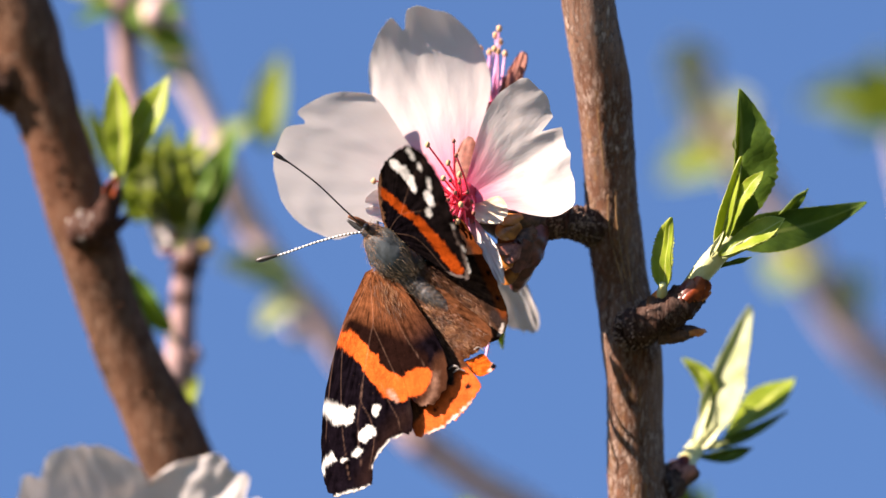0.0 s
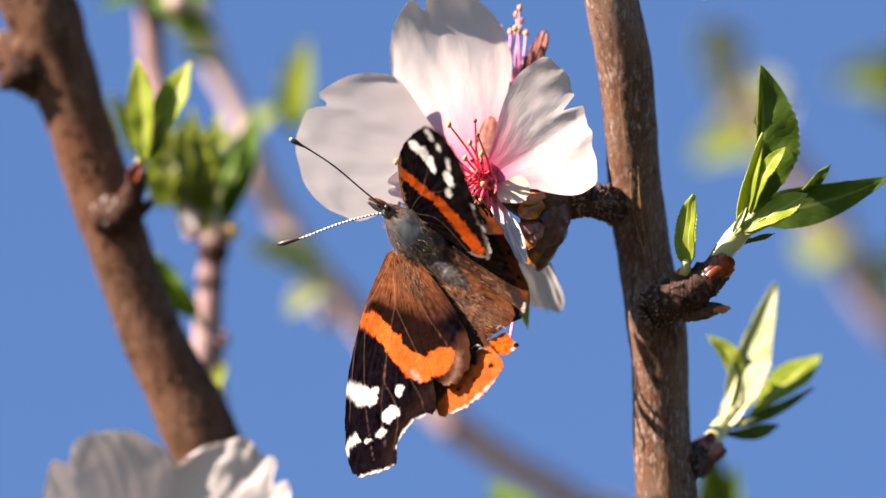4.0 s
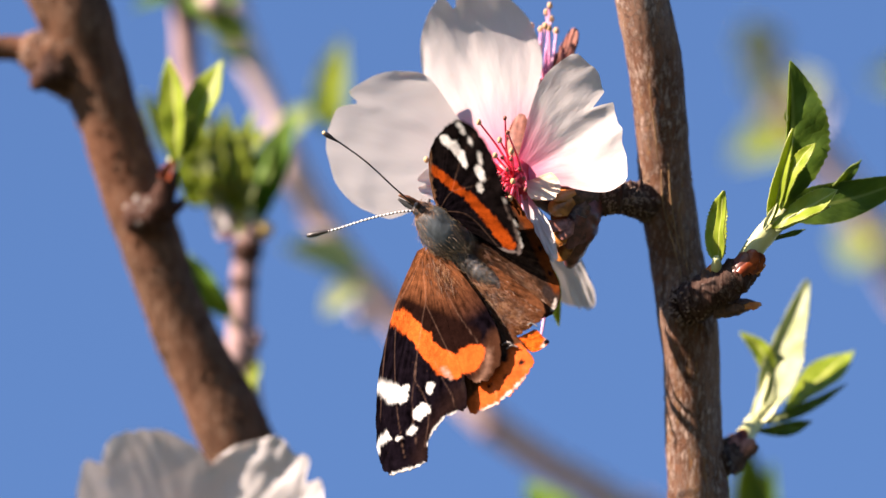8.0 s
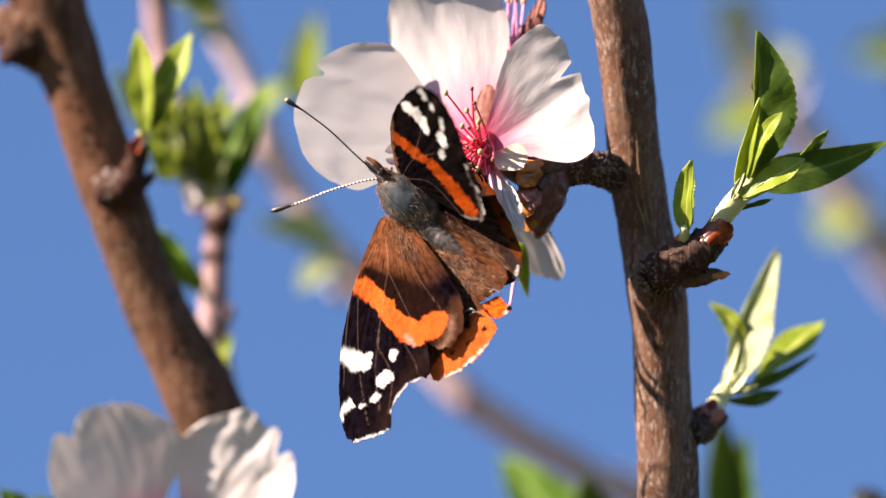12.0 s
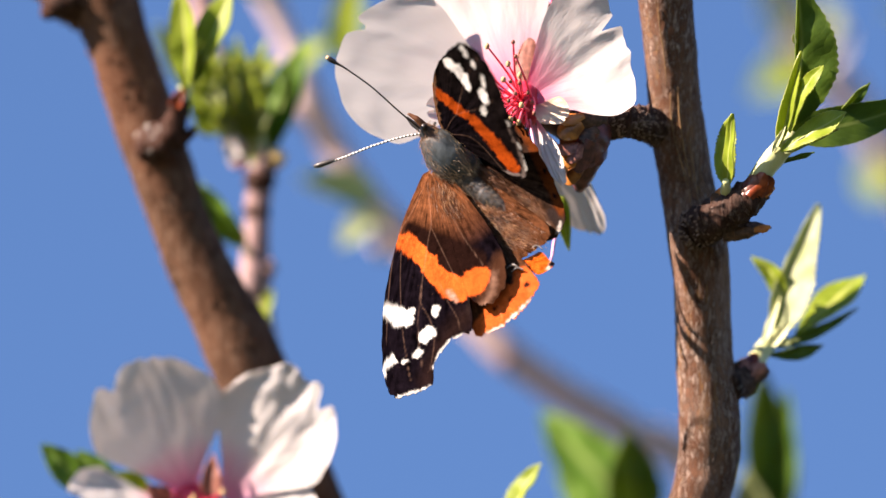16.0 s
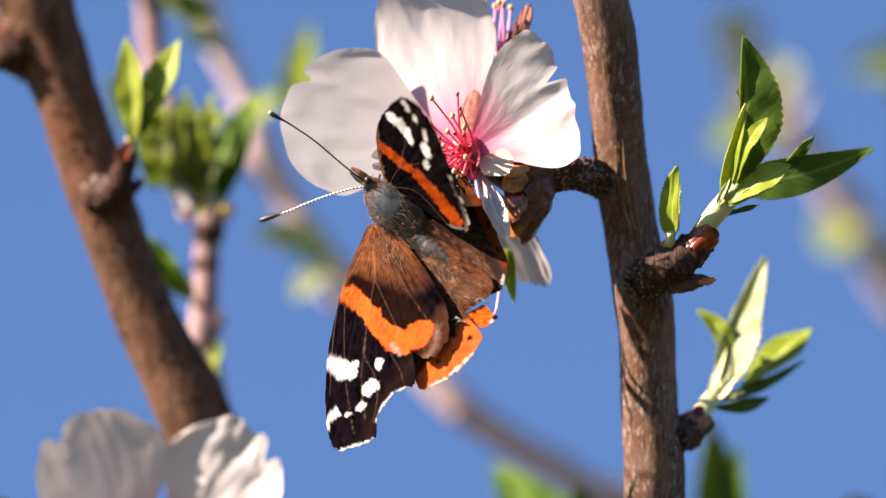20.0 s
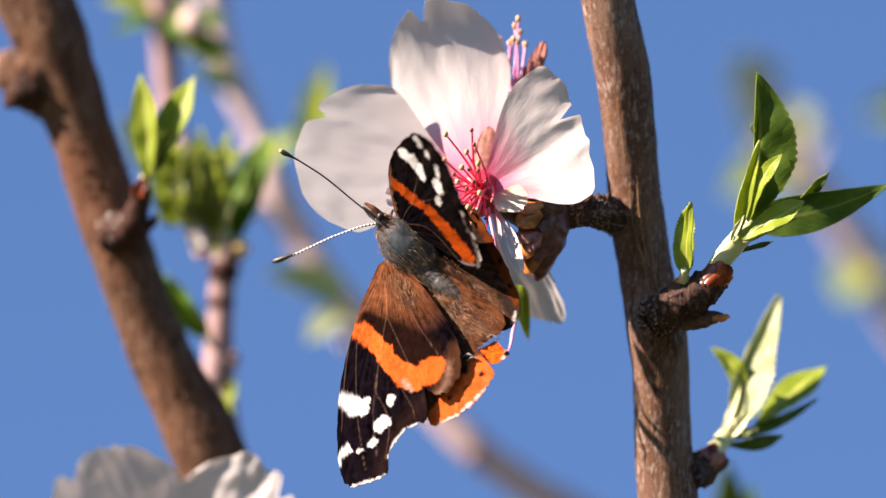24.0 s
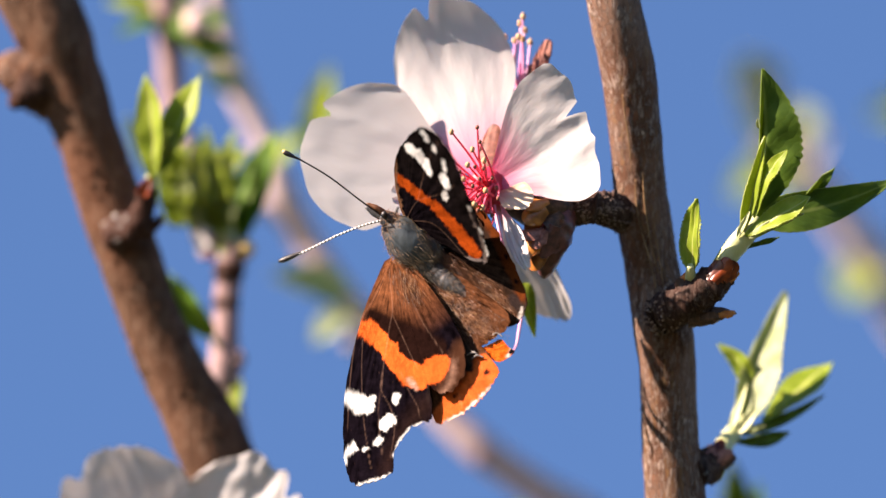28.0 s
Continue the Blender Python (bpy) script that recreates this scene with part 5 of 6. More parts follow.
def hairs(starts, direction, length, spread, width=0.05, seed=0):
    rnd = np.random.RandomState(seed)
    vs, fs = [], []
    for i, s in enumerate(starts):
        a = unit(np.array(direction(s) if callable(direction) else direction) + rnd.normal(0, spread, 3))
        side = unit(np.cross(a, rnd.normal(0, 1, 3))) * width
        ln = length * rnd.uniform(0.5, 1.3)
        droop = rnd.normal(0, 0.12, 3) * ln
        n = len(vs)
        vs += [s - side, s + side, s + a * ln * 0.55 + side * 0.7 + droop * 0.4, s + a * ln * 0.55 - side * 0.7 + droop * 0.4, s + a * ln + droop]
        fs += [(n, n + 1, n + 2, n + 3), (n + 3, n + 2, n + 4)]
    return np.array(vs), fs, None


def build_butterfly():
    root = (12.0, -11.0, -7.1)
    bf = thing("butterfly", root, "red admiral butterfly with worn dark wings, orange bands and white spots", "butterfly")
    moving = {"root": bf}
    # lower fore wing
    lo = (9.3, -12.0, -7.9)
    moving["fore_low"], _ = wing("forewing", lo, (-12, -0.45, 0.28), [(8.1, -12.0, -8.6), (5.8, -12.0, -13.9), (4.4, -12.0, -18.5), (3.0, -12.0, -25.0), (2.6, -12.0, -31.5), (3.0, -12.0, -36.3), (4.4, -12.0, -38.6), (6.9, -12.0, -38.0), (9.4, -12.0, -36.8), (9.7, -12.0, -34.1), (11.5, -12.0, -31.3), (13.3, -12.0, -30.2),
         (14.7, -12.0, -29.7), (14.8, -12.0, -27.3), (14.5, -12.0, -25.3), (16.2, -12.0, -26.2), (18.1, -12.0, -25.4), (19.4, -12.0, -22.5), (18.6, -12.0, -18.3), (15.5, -12.0, -13.5), (11.6, -12.0, -8.4)],
        [((0.008, 0.003, 0.002), 2.2, [(7.5, -12.0, -16.8, 1.2), (10.5, -12.0, -18.9, 2.6), (13.9, -12.0, -20.4, 2.2)]),
         ((0.05, 0.020, 0.011), 1.2, [(18.9, -12.0, -20.4, 1.3), (18.0, -12.0, -23.5, 1.6), (16.6, -12.0, -25.9, 1.3)]),
         ((0.011, 0.0045, 0.0035), 0.6, [(6.4, -12.0, -15.7, 0.69), (8.6, -12.0, -17.0, 0.91), (10.7, -12.0, -18.3, 1.52), (12.8, -12.0, -19.6, 1.83), (15.5, -12.0, -20.1, 1.22)]),
         (ORANGE, 0.12, [(6.1, -12.0, -17.1, 0.69), (6.9, -12.0, -17.4, 0.53)]), (ORANGE, 0.12, [(7.8, -12.0, -18.4, 0.46), (8.3, -12.0, -18.6, 0.46)]), (ORANGE, 0.12, [(9.2, -12.0, -19.8, 0.61), (9.7, -12.0, -19.8, 0.53)]),
         (ORANGE, 0.2, [(5.0, -12.0, -17.4, 0.84), (5.8, -12.0, -17.8, 1.07), (7.0, -12.0, -18.7, 1.30)]), (ORANGE, 0.2, [(7.0, -12.0, -18.7, 1.22), (8.4, -12.0, -20.1, 1.07), (9.5, -12.0, -21.3, 1.45), (10.4, -12.0, -22.5, 1.37)]), (ORANGE, 0.2, [(10.4, -12.0, -22.5, 1.30), (11.8, -12.0, -23.6, 1.75), (13.1, -12.0, -24.2, 1.60)]),
         (ORANGE, 0.2, [(13.1, -12.0, -24.2, 1.52), (15.0, -12.0, -23.1, 1.68), (15.9, -12.0, -22.3, 1.45)]),
         ((0.011, 0.0045, 0.0035), 0.2, [(8.1, -12.0, -17.0, 0.69), (8.4, -12.0, -17.3, 0.69)]), ((0.011, 0.0045, 0.0035), 0.2, [(9.5, -12.0, -18.1, 0.84), (9.8, -12.0, -18.7, 0.76)]), ((0.011, 0.0045, 0.0035), 0.2, [(11.3, -12.0, -19.9, 1.22), (11.8, -12.0, -20.8, 0.91)]),
         ((0.011, 0.0045, 0.0035), 0.2, [(13.1, -12.0, -21.4, 0.99), (13.4, -12.0, -22.0, 0.38)]), ((0.011, 0.0045, 0.0035), 0.25, [(15.1, -12.0, -20.2, 0.99), (16.3, -12.0, -20.5, 0.61)]),
         ((0.012, 0.008, 0.008), 0.2, [(14.4, -12.0, -25.2, 0.23), (14.4, -12.0, -27.2, 0.38)]),
         ((0.016, 0.008, 0.007), 2.4, [(8.6, -12.0, -36.4, 0.7), (11.3, -12.0, -30.7, 0.9), (13.7, -12.0, -28.0, 1.2)]),
         (WHITE, 0.16, [(3.4, -12.0, -26.9, 0.61), (4.0, -12.0, -27.2, 1.07), (4.9, -12.0, -27.8, 1.37), (5.8, -12.0, -28.0, 1.14)]), (WHITE, 0.14, [(6.5, -12.0, -27.1, 0.46), (7.0, -12.0, -26.7, 0.23)]), (WHITE, 0.16, [(3.1, -12.0, -26.5, 0.53), (2.9, -12.0, -27.2, 0.46)]),
         (WHITE, 0.14, [(9.9, -12.0, -26.7, 0.53), (9.9, -12.0, -27.2, 0.53)]), (WHITE, 0.14, [(8.4, -12.0, -30.5, 0.76), (9.1, -12.0, -29.8, 0.84)]), (WHITE, 0.14, [(7.3, -12.0, -33.0, 0.46), (7.7, -12.0, -32.5, 0.46)]),
         (WHITE, 0.12, [(5.6, -12.0, -33.9, 0.30), (5.9, -12.0, -33.7, 0.30)]), (WHITE, 0.14, [(3.3, -12.0, -34.2, 0.46), (4.0, -12.0, -33.4, 0.46), (4.5, -12.0, -33.7, 0.23)]), (WHITE, 0.12, [(2.8, -12.0, -34.8, 0.23), (3.0, -12.0, -35.6, 0.23)]),
         ((0.34, 0.24, 0.19), 0.6, [(11.6, -12.0, -24.5, 0.23), (12.3, -12.0, -25.1, 0.38), (12.6, -12.0, -25.5, 0.23)]), ((0.24, 0.13, 0.09), 1.0, [(17.8, -12.0, -22.0, 0.23), (17.5, -12.0, -24.5, 0.30), (16.3, -12.0, -26.4, 0.23)]),
         ((0.75, 0.70, 0.66), 0.2, [(9.7, -12.0, -34.5, 0.12), (10.5, -12.0, -32.4, 0.16), (11.7, -12.0, -31.2, 0.2), (13.4, -12.0, -30.2, 0.14)]), ((0.7, 0.66, 0.62), 0.15, [(4.6, -12.0, -38.6, 0.12), (7.5, -12.0, -37.7, 0.14), (9.2, -12.0, -37.0, 0.1)])],
        [[(8.2, -12.0, -10.5), (6.9, -12.0, -13.2), (5.3, -12.0, -15.8), (4.4, -12.0, -17.8)], [(8.8, -12.0, -9.9), (9.1, -12.0, -12.8), (9.3, -12.0, -15.1), (8.9, -12.0, -17.3), (8.6, -12.0, -19.5)], [(9.3, -12.0, -15.8), (10.5, -12.0, -18.3), (11.8, -12.0, -21.0), (12.8, -12.0, -22.8)], [(10.4, -12.0, -10.5), (12.0, -12.0, -13.9), (13.6, -12.0, -17.0), (16.3, -12.0, -20.8)],
         [(8.6, -12.0, -19.5), (8.0, -12.0, -23.4), (7.8, -12.0, -25.7), (9.2, -12.0, -28.3), (9.7, -12.0, -31.0), (9.2, -12.0, -34.8)], [(10.5, -12.0, -23.4), (11.6, -12.0, -25.8), (12.8, -12.0, -27.9), (13.3, -12.0, -29.6)], [(4.4, -12.0, -17.8), (3.8, -12.0, -21.9), (3.4, -12.0, -26.5), (3.2, -12.0, -31.0)], [(5.2, -12.0, -18.9), (5.1, -12.0, -23.4), (5.4, -12.0, -29.5), (6.2, -12.0, -34.8), (6.5, -12.0, -36.3)], [(8.1, -12.0, -23.4), (7.5, -12.0, -29.5), (8.1, -12.0, -34.8)]],
        bf, lo, ((0.14, 0.050, 0.021), (0.0045, 0.0030, 0.0048), 5.0, 7.0), "worn black forewing with an orange band and white spots", seed=2, rag=0.42)
    # lower hind wing
    lh = (13.7, -10.0, -9.9)
    moving["hind_low"], _ = wing("hindwing", lh, (-12.7, -0.46, 0.30), [(12.8, -10.0, -11.3), (13.2, -10.0, -17.4), (13.9, -10.0, -24.2), (15.1, -10.0, -30.0), (16.8, -10.0, -30.0), (19.1, -10.0, -28.9), (20.9, -10.0, -27.6), (22.7, -10.0, -25.5), (23.8, -10.0, -23.5), (23.0, -10.0, -22.1), (21.0, -10.0, -21.3), (19.5, -10.0, -20.4), (21.6, -10.0, -19.8),
         (23.5, -10.0, -18.7), (25.2, -10.0, -17.1), (24.6, -10.0, -15.1), (20.4, -10.0, -11.9), (16.6, -10.0, -9.4)],
        [((0.05, 0.03, 0.022), 2.0, [(17.7, -10.0, -17.4, 1), (19.7, -10.0, -23.5, 2.2)]), ((0.02, 0.014, 0.012), 0.8, [(19.3, -10.0, -23.5, 1.4), (18.3, -10.0, -25.6, 1.2)]),
         ((0.58, 0.105, 0.022), 0.3, [(16.0, -10.0, -29.3, 1.2), (18.0, -10.0, -27.8, 1.9), (20.4, -10.0, -25.8, 2.3), (22.6, -10.0, -23.6, 1.7), (21.6, -10.0, -22.3, 1.2)]),
         (INK, 0.2, [(17.8, -10.0, -26.7, 0.22), (18.1, -10.0, -26.5, 0.22)]), (INK, 0.2, [(20.0, -10.0, -25.5, 0.18), (20.2, -10.0, -25.3, 0.18)]), (INK, 0.2, [(22.1, -10.0, -23.6, 0.3), (22.3, -10.0, -23.5, 0.3)]),
         ((0.72, 0.62, 0.55), 0.2, [(16.5, -10.0, -30.1, 0.1), (19.3, -10.0, -28.8, 0.14), (22.9, -10.0, -25.3, 0.1)])],
        [[(13.9, -10.0, -11.3), (16.6, -10.0, -18.9), (18.9, -10.0, -28.4)], [(14.2, -10.0, -10.9), (18.9, -10.0, -18.9), (22.7, -10.0, -24.6)]],
        bf, lh, ((0.085, 0.032, 0.014), (0.072, 0.027, 0.012), 5.0, 8.0), "torn brown hindwing with an orange margin", seed=4, rag=0.5, rows=110)
    tail = wing("wing_fragment", (22.1, -14.0, -20.7), (-19.6, -0.4, 0.3), [(21.6, -14.0, -20.2), (22.9, -14.0, -19.6), (24.1, -14.0, -19.1), (25.1, -14.0, -20.1), (25.9, -14.0, -20.7), (25.1, -14.0, -21.5), (23.8, -14.0, -22.1), (22.6, -14.0, -21.6)],
                [((0.75, 0.6, 0.5), 0.2, [(25.6, -14.0, -20.4, 0.2), (25.0, -14.0, -21.3, 0.2)]), (INK, 0.2, [(25.4, -14.0, -20.8, 0.3), (25.7, -14.0, -20.7, 0.3)])], [], moving["hind_low"], None, ((0.60, 0.10, 0.012), (0.62, 0.10, 0.012), 1, 2), "torn orange shred of wing", rows=30, seed=6)
    part("shred", geo_tube([(20.3, -18.8, -20.7, 0.16), (21.3, -19.3, -20.9, 0.12), (22.5, -19.8, -21.0, 0.16)], 6, 4), HAIR_TAN, moving["hind_low"])
    for line in ([(19.5, -19.6, -21.2, 0.10), (20.3, -20.0, -20.8, 0.16), (21.0, -20.2, -21.1, 0.08)], [(20.1, -19.8, -21.7, 0.08), (20.9, -20.2, -21.2, 0.14), (21.8, -20.5, -21.5, 0.08)], [(22.7, -19.5, -18.7, 0.06), (23.5, -20.0, -18.2, 0.10), (24.4, -20.4, -18.8, 0.06)]):
        part("shred", geo_tube(line, 6, 4, 0.3, 0.4), LICHEN, moving["hind_low"], "pale torn shred of wing membrane")
    # upper fore wing
    up = (11.0, -12.0, -3.2)
    moving["fore_up"], _ = wing("forewing", up, (-12.5, -1.3, -1.1), [(10.3, -12.0, -1.5), (9.7, -12.0, 2.1), (9.9, -12.0, 5.0), (11.0, -12.0, 7.0), (12.5, -12.0, 8.4), (13.8, -12.0, 8.9), (15.7, -12.0, 7.9), (17.4, -12.0, 5.7), (18.7, -12.0, 2.9), (19.6, -12.0, 0.2), (20.9, -12.0, -3.0), (22.0, -12.0, -6.5),
         (22.4, -12.0, -8.4), (21.5, -12.0, -9.2), (19.5, -12.0, -8.4), (16.2, -12.0, -6.3), (12.4, -12.0, -3.9)],
        [((0.36, 0.055, 0.007), 0.25, [(9.7, -12.0, 2.8, 0.45), (11.6, -12.0, 1.4, 0.6), (13.5, -12.0, -0.2, 0.62), (15.5, -12.0, -1.7, 0.6), (17.5, -12.0, -3.8, 0.7), (19.3, -12.0, -6.1, 0.8), (20.7, -12.0, -7.8, 0.72)]),
         (INK, 0.2, [(12.8, -12.0, -1.0, 0.4), (14.2, -12.0, -1.5, 0.35)]),
         ((0.8, 0.78, 0.76), 0.15, [(11.7, -12.0, 6.6, 0.5), (13.0, -12.0, 5.5, 0.62), (13.8, -12.0, 4.6, 0.6), (14.5, -12.0, 3.2, 0.5)]), ((0.8, 0.78, 0.76), 0.14, [(13.8, -12.0, 8.4, 0.3), (14.4, -12.0, 7.3, 0.3)]), ((0.7, 0.68, 0.66), 0.14, [(15.2, -12.0, 6.4, 0.22), (15.5, -12.0, 5.8, 0.2)]),
         ((0.75, 0.73, 0.7), 0.14, [(16.5, -12.0, 4.2, 0.3), (16.7, -12.0, 3.4, 0.25)]), ((0.8, 0.78, 0.76), 0.14, [(16.4, -12.0, 2.5, 0.45), (17.0, -12.0, 1.2, 0.45)]), ((0.75, 0.73, 0.7), 0.14, [(16.5, -12.0, 0.2, 0.38), (16.7, -12.0, -0.3, 0.38)]),
         ((0.12, 0.09, 0.08), 0.3, [(19.6, -12.0, -1.7, 0.08), (21.0, -12.0, -4.8, 0.1), (21.9, -12.0, -7.1, 0.15), (21.8, -12.0, -8.7, 0.25)]), ((0.2, 0.16, 0.15), 0.3, [(21.8, -12.0, -8.8, 0.2), (18.9, -12.0, -8.2, 0.12)]),
         ((0.42, 0.40, 0.38), 0.15, [(19.7, -12.0, -1.6, 0.19), (20.0, -12.0, -2.0, 0.15)]), ((0.42, 0.40, 0.38), 0.15, [(21.1, -12.0, -4.3, 0.15), (21.5, -12.0, -5.0, 0.19)]), ((0.36, 0.34, 0.32), 0.15, [(21.9, -12.0, -6.1, 0.11), (22.3, -12.0, -7.9, 0.23)]),
         ((0.16, 0.08, 0.045), 0.3, [(10.5, -12.0, -2.3, 0.35), (9.8, -12.0, 1.7, 0.25), (10.0, -12.0, 4.9, 0.12)])],
        [[(11.1, -12.0, -3.0), (12.8, -12.0, -0.6), (15.8, -12.0, 0.2), (18.9, -12.0, 1.7)], [(11.2, -12.0, -3.1), (15.1, -12.0, -3.8), (19.3, -12.0, -8.2)], [(12.8, -12.0, -0.6), (13.9, -12.0, 3.2), (15.8, -12.0, 7.0)]],
        bf, up, (INK, (0.007, 0.005, 0.005), 2, 6), "dark raised forewing with a dull orange band", seed=8, rows=120)
    # upper hind wing
    uh = (13.7, -10.0, -6.5)
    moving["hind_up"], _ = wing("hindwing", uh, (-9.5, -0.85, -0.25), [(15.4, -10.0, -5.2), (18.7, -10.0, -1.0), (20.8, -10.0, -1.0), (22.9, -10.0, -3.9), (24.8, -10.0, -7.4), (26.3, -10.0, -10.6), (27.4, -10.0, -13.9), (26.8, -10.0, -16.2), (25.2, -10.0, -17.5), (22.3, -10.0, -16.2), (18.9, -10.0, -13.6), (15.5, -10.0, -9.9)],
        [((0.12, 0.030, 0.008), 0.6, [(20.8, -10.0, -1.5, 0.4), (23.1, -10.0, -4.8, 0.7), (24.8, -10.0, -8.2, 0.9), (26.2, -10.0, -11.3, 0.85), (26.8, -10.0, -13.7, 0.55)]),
         ((0.085, 0.037, 0.018), 1.6, [(16.2, -10.0, -9.0, 1.3), (19.7, -10.0, -11.9, 1.7), (22.7, -10.0, -14.3, 1.8), (24.6, -10.0, -16.2, 1.2)]), ((0.03, 0.02, 0.018), 0.3, [(25.6, -10.0, -13.9, 0.7), (26.4, -10.0, -15.1, 0.6)]),
         (INK, 0.2, [(24.6, -10.0, -8.1, 0.25), (24.8, -10.0, -8.2, 0.25)]), (INK, 0.2, [(25.9, -10.0, -11.4, 0.25), (26.1, -10.0, -11.6, 0.25)]), ((0.5, 0.45, 0.42), 0.2, [(26.8, -10.0, -15.1, 0.15), (26.5, -10.0, -16.4, 0.3)])],
        [[(14.3, -10.0, -7.1), (18.9, -10.0, -9.7), (26.1, -10.0, -15.8)]],
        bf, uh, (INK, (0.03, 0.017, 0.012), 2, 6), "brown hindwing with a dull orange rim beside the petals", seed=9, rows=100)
    # body
    turn = Matrix.Rotation(math.radians(-46), 3, "Y")
    th = part("thorax", geo_blob((11.6, -12.8, -6.1), (2.8, 2.5, 4.4), 0.1, 3, 14, 18, turn), BODY, bf, "blue-grey furry thorax")
    spine = [(13.3, -12.6, -8.7, 1.67), (15.2, -13.4, -10.2, 1.37), (17.2, -14.4, -11.9, 1.29), (19.4, -15.0, -13.4, 1.06), (21.3, -15.4, -14.7, 0.68), (22.7, -15.6, -15.7, 0.30)]
    rings = smooth_line(spine, 6)
    rings[:, 3] *= 1 + 0.025 * np.cos(np.arange(len(rings)) * math.pi)
    ab = part("abdomen", geo_tube(rings, 16, 2, 0.06, 1.0), ABDOMEN, bf, "dark furry abdomen")
    hp = (9.4, -13.0, -3.8)
    hd = part("head", geo_tube([(10.2, -12.5, -4.4, 1.7), (9.3, -12.8, -3.5, 1.45), (8.5, -13.0, -2.9, 1.2), (7.8, -13.2, -2.3, 0.7)], 14, 5, 0.1, 1.0), ABDOMEN, bf, "brown furry head", pivot=hp)
    moving["head"] = hd
    part("eye", geo_blob((8.1, -14.2, -2.4), (0.45, 0.45, 0.5), 0, 1), BLACK, hd, "dark rounded eye")
    part("eye", geo_blob((8.3, -13.2, -3.8), (0.5, 0.5, 0.5), 0, 1), BLACK, hd)
    part("palp", geo_tube([(8.2, -13.5, -2.3, 0.5), (6.9, -13.6, -1.5, 0.42), (5.6, -13.6, -1.0, 0.15)], 8, 5, 0.2, 0.6), HAIR_BROWN, hd)
    part("palp", geo_tube([(8.1, -13.0, -2.9, 0.5), (6.7, -13.0, -2.3, 0.42), (5.5, -13.0, -1.5, 0.15)], 8, 5, 0.2, 0.6), ABDOMEN, hd)
    a1 = (7.8, -13.5, -2.4)
    moving["ant_one"] = part("antenna", geo_tube([(7.8, -13.5, -2.4, 0.14), (5.2, -15.0, -0.2, 0.12), (1.4, -16.0, 3.3, 0.12), (-2.0, -16.0, 5.8, 0.13), (-3.0, -16.0, 6.4, 0.2), (-3.8, -16.0, 6.9, 0.36), (-4.3, -16.0, 7.2, 0.34), (-4.5, -16.0, 7.4, 0.16)], 8, 6), BLACK, bf, "thin black clubbed antenna", a1)
    part("tip", geo_blob((-4.4, -16.0, 7.3), (0.3, 0.3, 0.3), 0, 1, 6, 8), TIP, moving["ant_one"])
    a2 = (7.9, -13.5, -3.1)
    moving["ant_two"] = part("antenna", geo_tube([(7.9, -13.5, -3.1, 0.15), (5.2, -13.0, -3.4, 0.14), (1.3, -11.5, -4.3, 0.14), (-2.5, -9.5, -5.5, 0.14), (-3.9, -9.0, -5.9, 0.16)], 8, 8), BANDED, bf, "black antenna ringed with white", a2)
    part("club", geo_tube([(-3.7, -9.0, -5.8, 0.17), (-5.0, -8.6, -6.1, 0.33), (-6.2, -8.2, -6.4, 0.38), (-6.9, -8.0, -6.5, 0.18)], 8, 5), BLACK, moving["ant_two"])
    # fur
    rnd = np.random.RandomState(5)
    v = np.asarray(geo_blob((11.6, -13.0, -6.1), (2.9, 2.6, 4.5), 0.12, 3, 30, 36, turn)[0])
    v = v[v[:, 1] < -12.5]
    crown = np.array((10.9, -15.2, -5.4))
    v = v[np.linalg.norm((v - crown) * (1, 0.6, 1), axis=1) > 1.7]
    part("fur", hairs(v[rnd.randint(0, len(v), 2600)], (0.7, -0.1, -0.64), 0.95, 0.22, 0.018, 1), HAIR_OLIVE, th, "grey hairs", kind="stuff")
    rim = v[(v[:, 2] - v[:, 0] * 0.9 < np.percentile(v[:, 2] - v[:, 0] * 0.9, 30)) | (v[:, 1] > -13.4)]
    part("fur", hairs(rim[rnd.randint(0, len(rim), 1500)], (0.6, -0.12, -0.62), 1.0, 0.3, 0.014, 2), HAIR_GREY, th, "brown hairs", kind="stuff")
    left = v[v[:, 0] < np.percentile(v[:, 0], 40)]
    part("fur", hairs(left[rnd.randint(0, len(left), 900)], (0.3, -0.2, -0.75), 0.9, 0.3, 0.014, 12), HAIR_TAN, th, "tan hairs", kind="stuff")
    hv = np.asarray(geo_tube([(10.5, -12.5, -4.6, 2), (9.4, -12.8, -3.6, 1.5), (8.6, -13.0, -3.0, 1.2), (7.8, -13.2, -2.3, 0.7)], 16, 6)[0])
    part("fur", hairs(hv[rnd.randint(0, len(hv), 1200)], (0.6, -0.3, -0.3), 0.7, 0.5, 0.018, 3), HAIR_TAN, hd, "tan hairs", kind="stuff")
    at = smooth_line(spine, 10)
    s = np.array([at[i, :3] + at[i, 3] * unit((rnd.normal(), -abs(rnd.normal()), rnd.normal())) for i in rnd.randint(0, len(at), 1500)])
    back = np.array([at[i, :3] + at[i, 3] * unit((rnd.normal(), -abs(rnd.normal()) - 0.3, rnd.normal())) for i in rnd.randint(0, 24, 2300)])
    flank = smooth_line([(15.7, -13.6, -8.2, 0.53), (18.0, -14.4, -10.0, 0.68), (20.4, -15.0, -12.0, 0.68), (22.7, -15.4, -14.0, 0.68), (24.6, -15.6, -15.5, 0.46)], 10)
    upper = np.array([flank[i, :3] + flank[i, 3] * np.array((rnd.normal(), 0.25 * rnd.normal(), rnd.normal())) for i in rnd.randint(0, len(flank), 3000)])
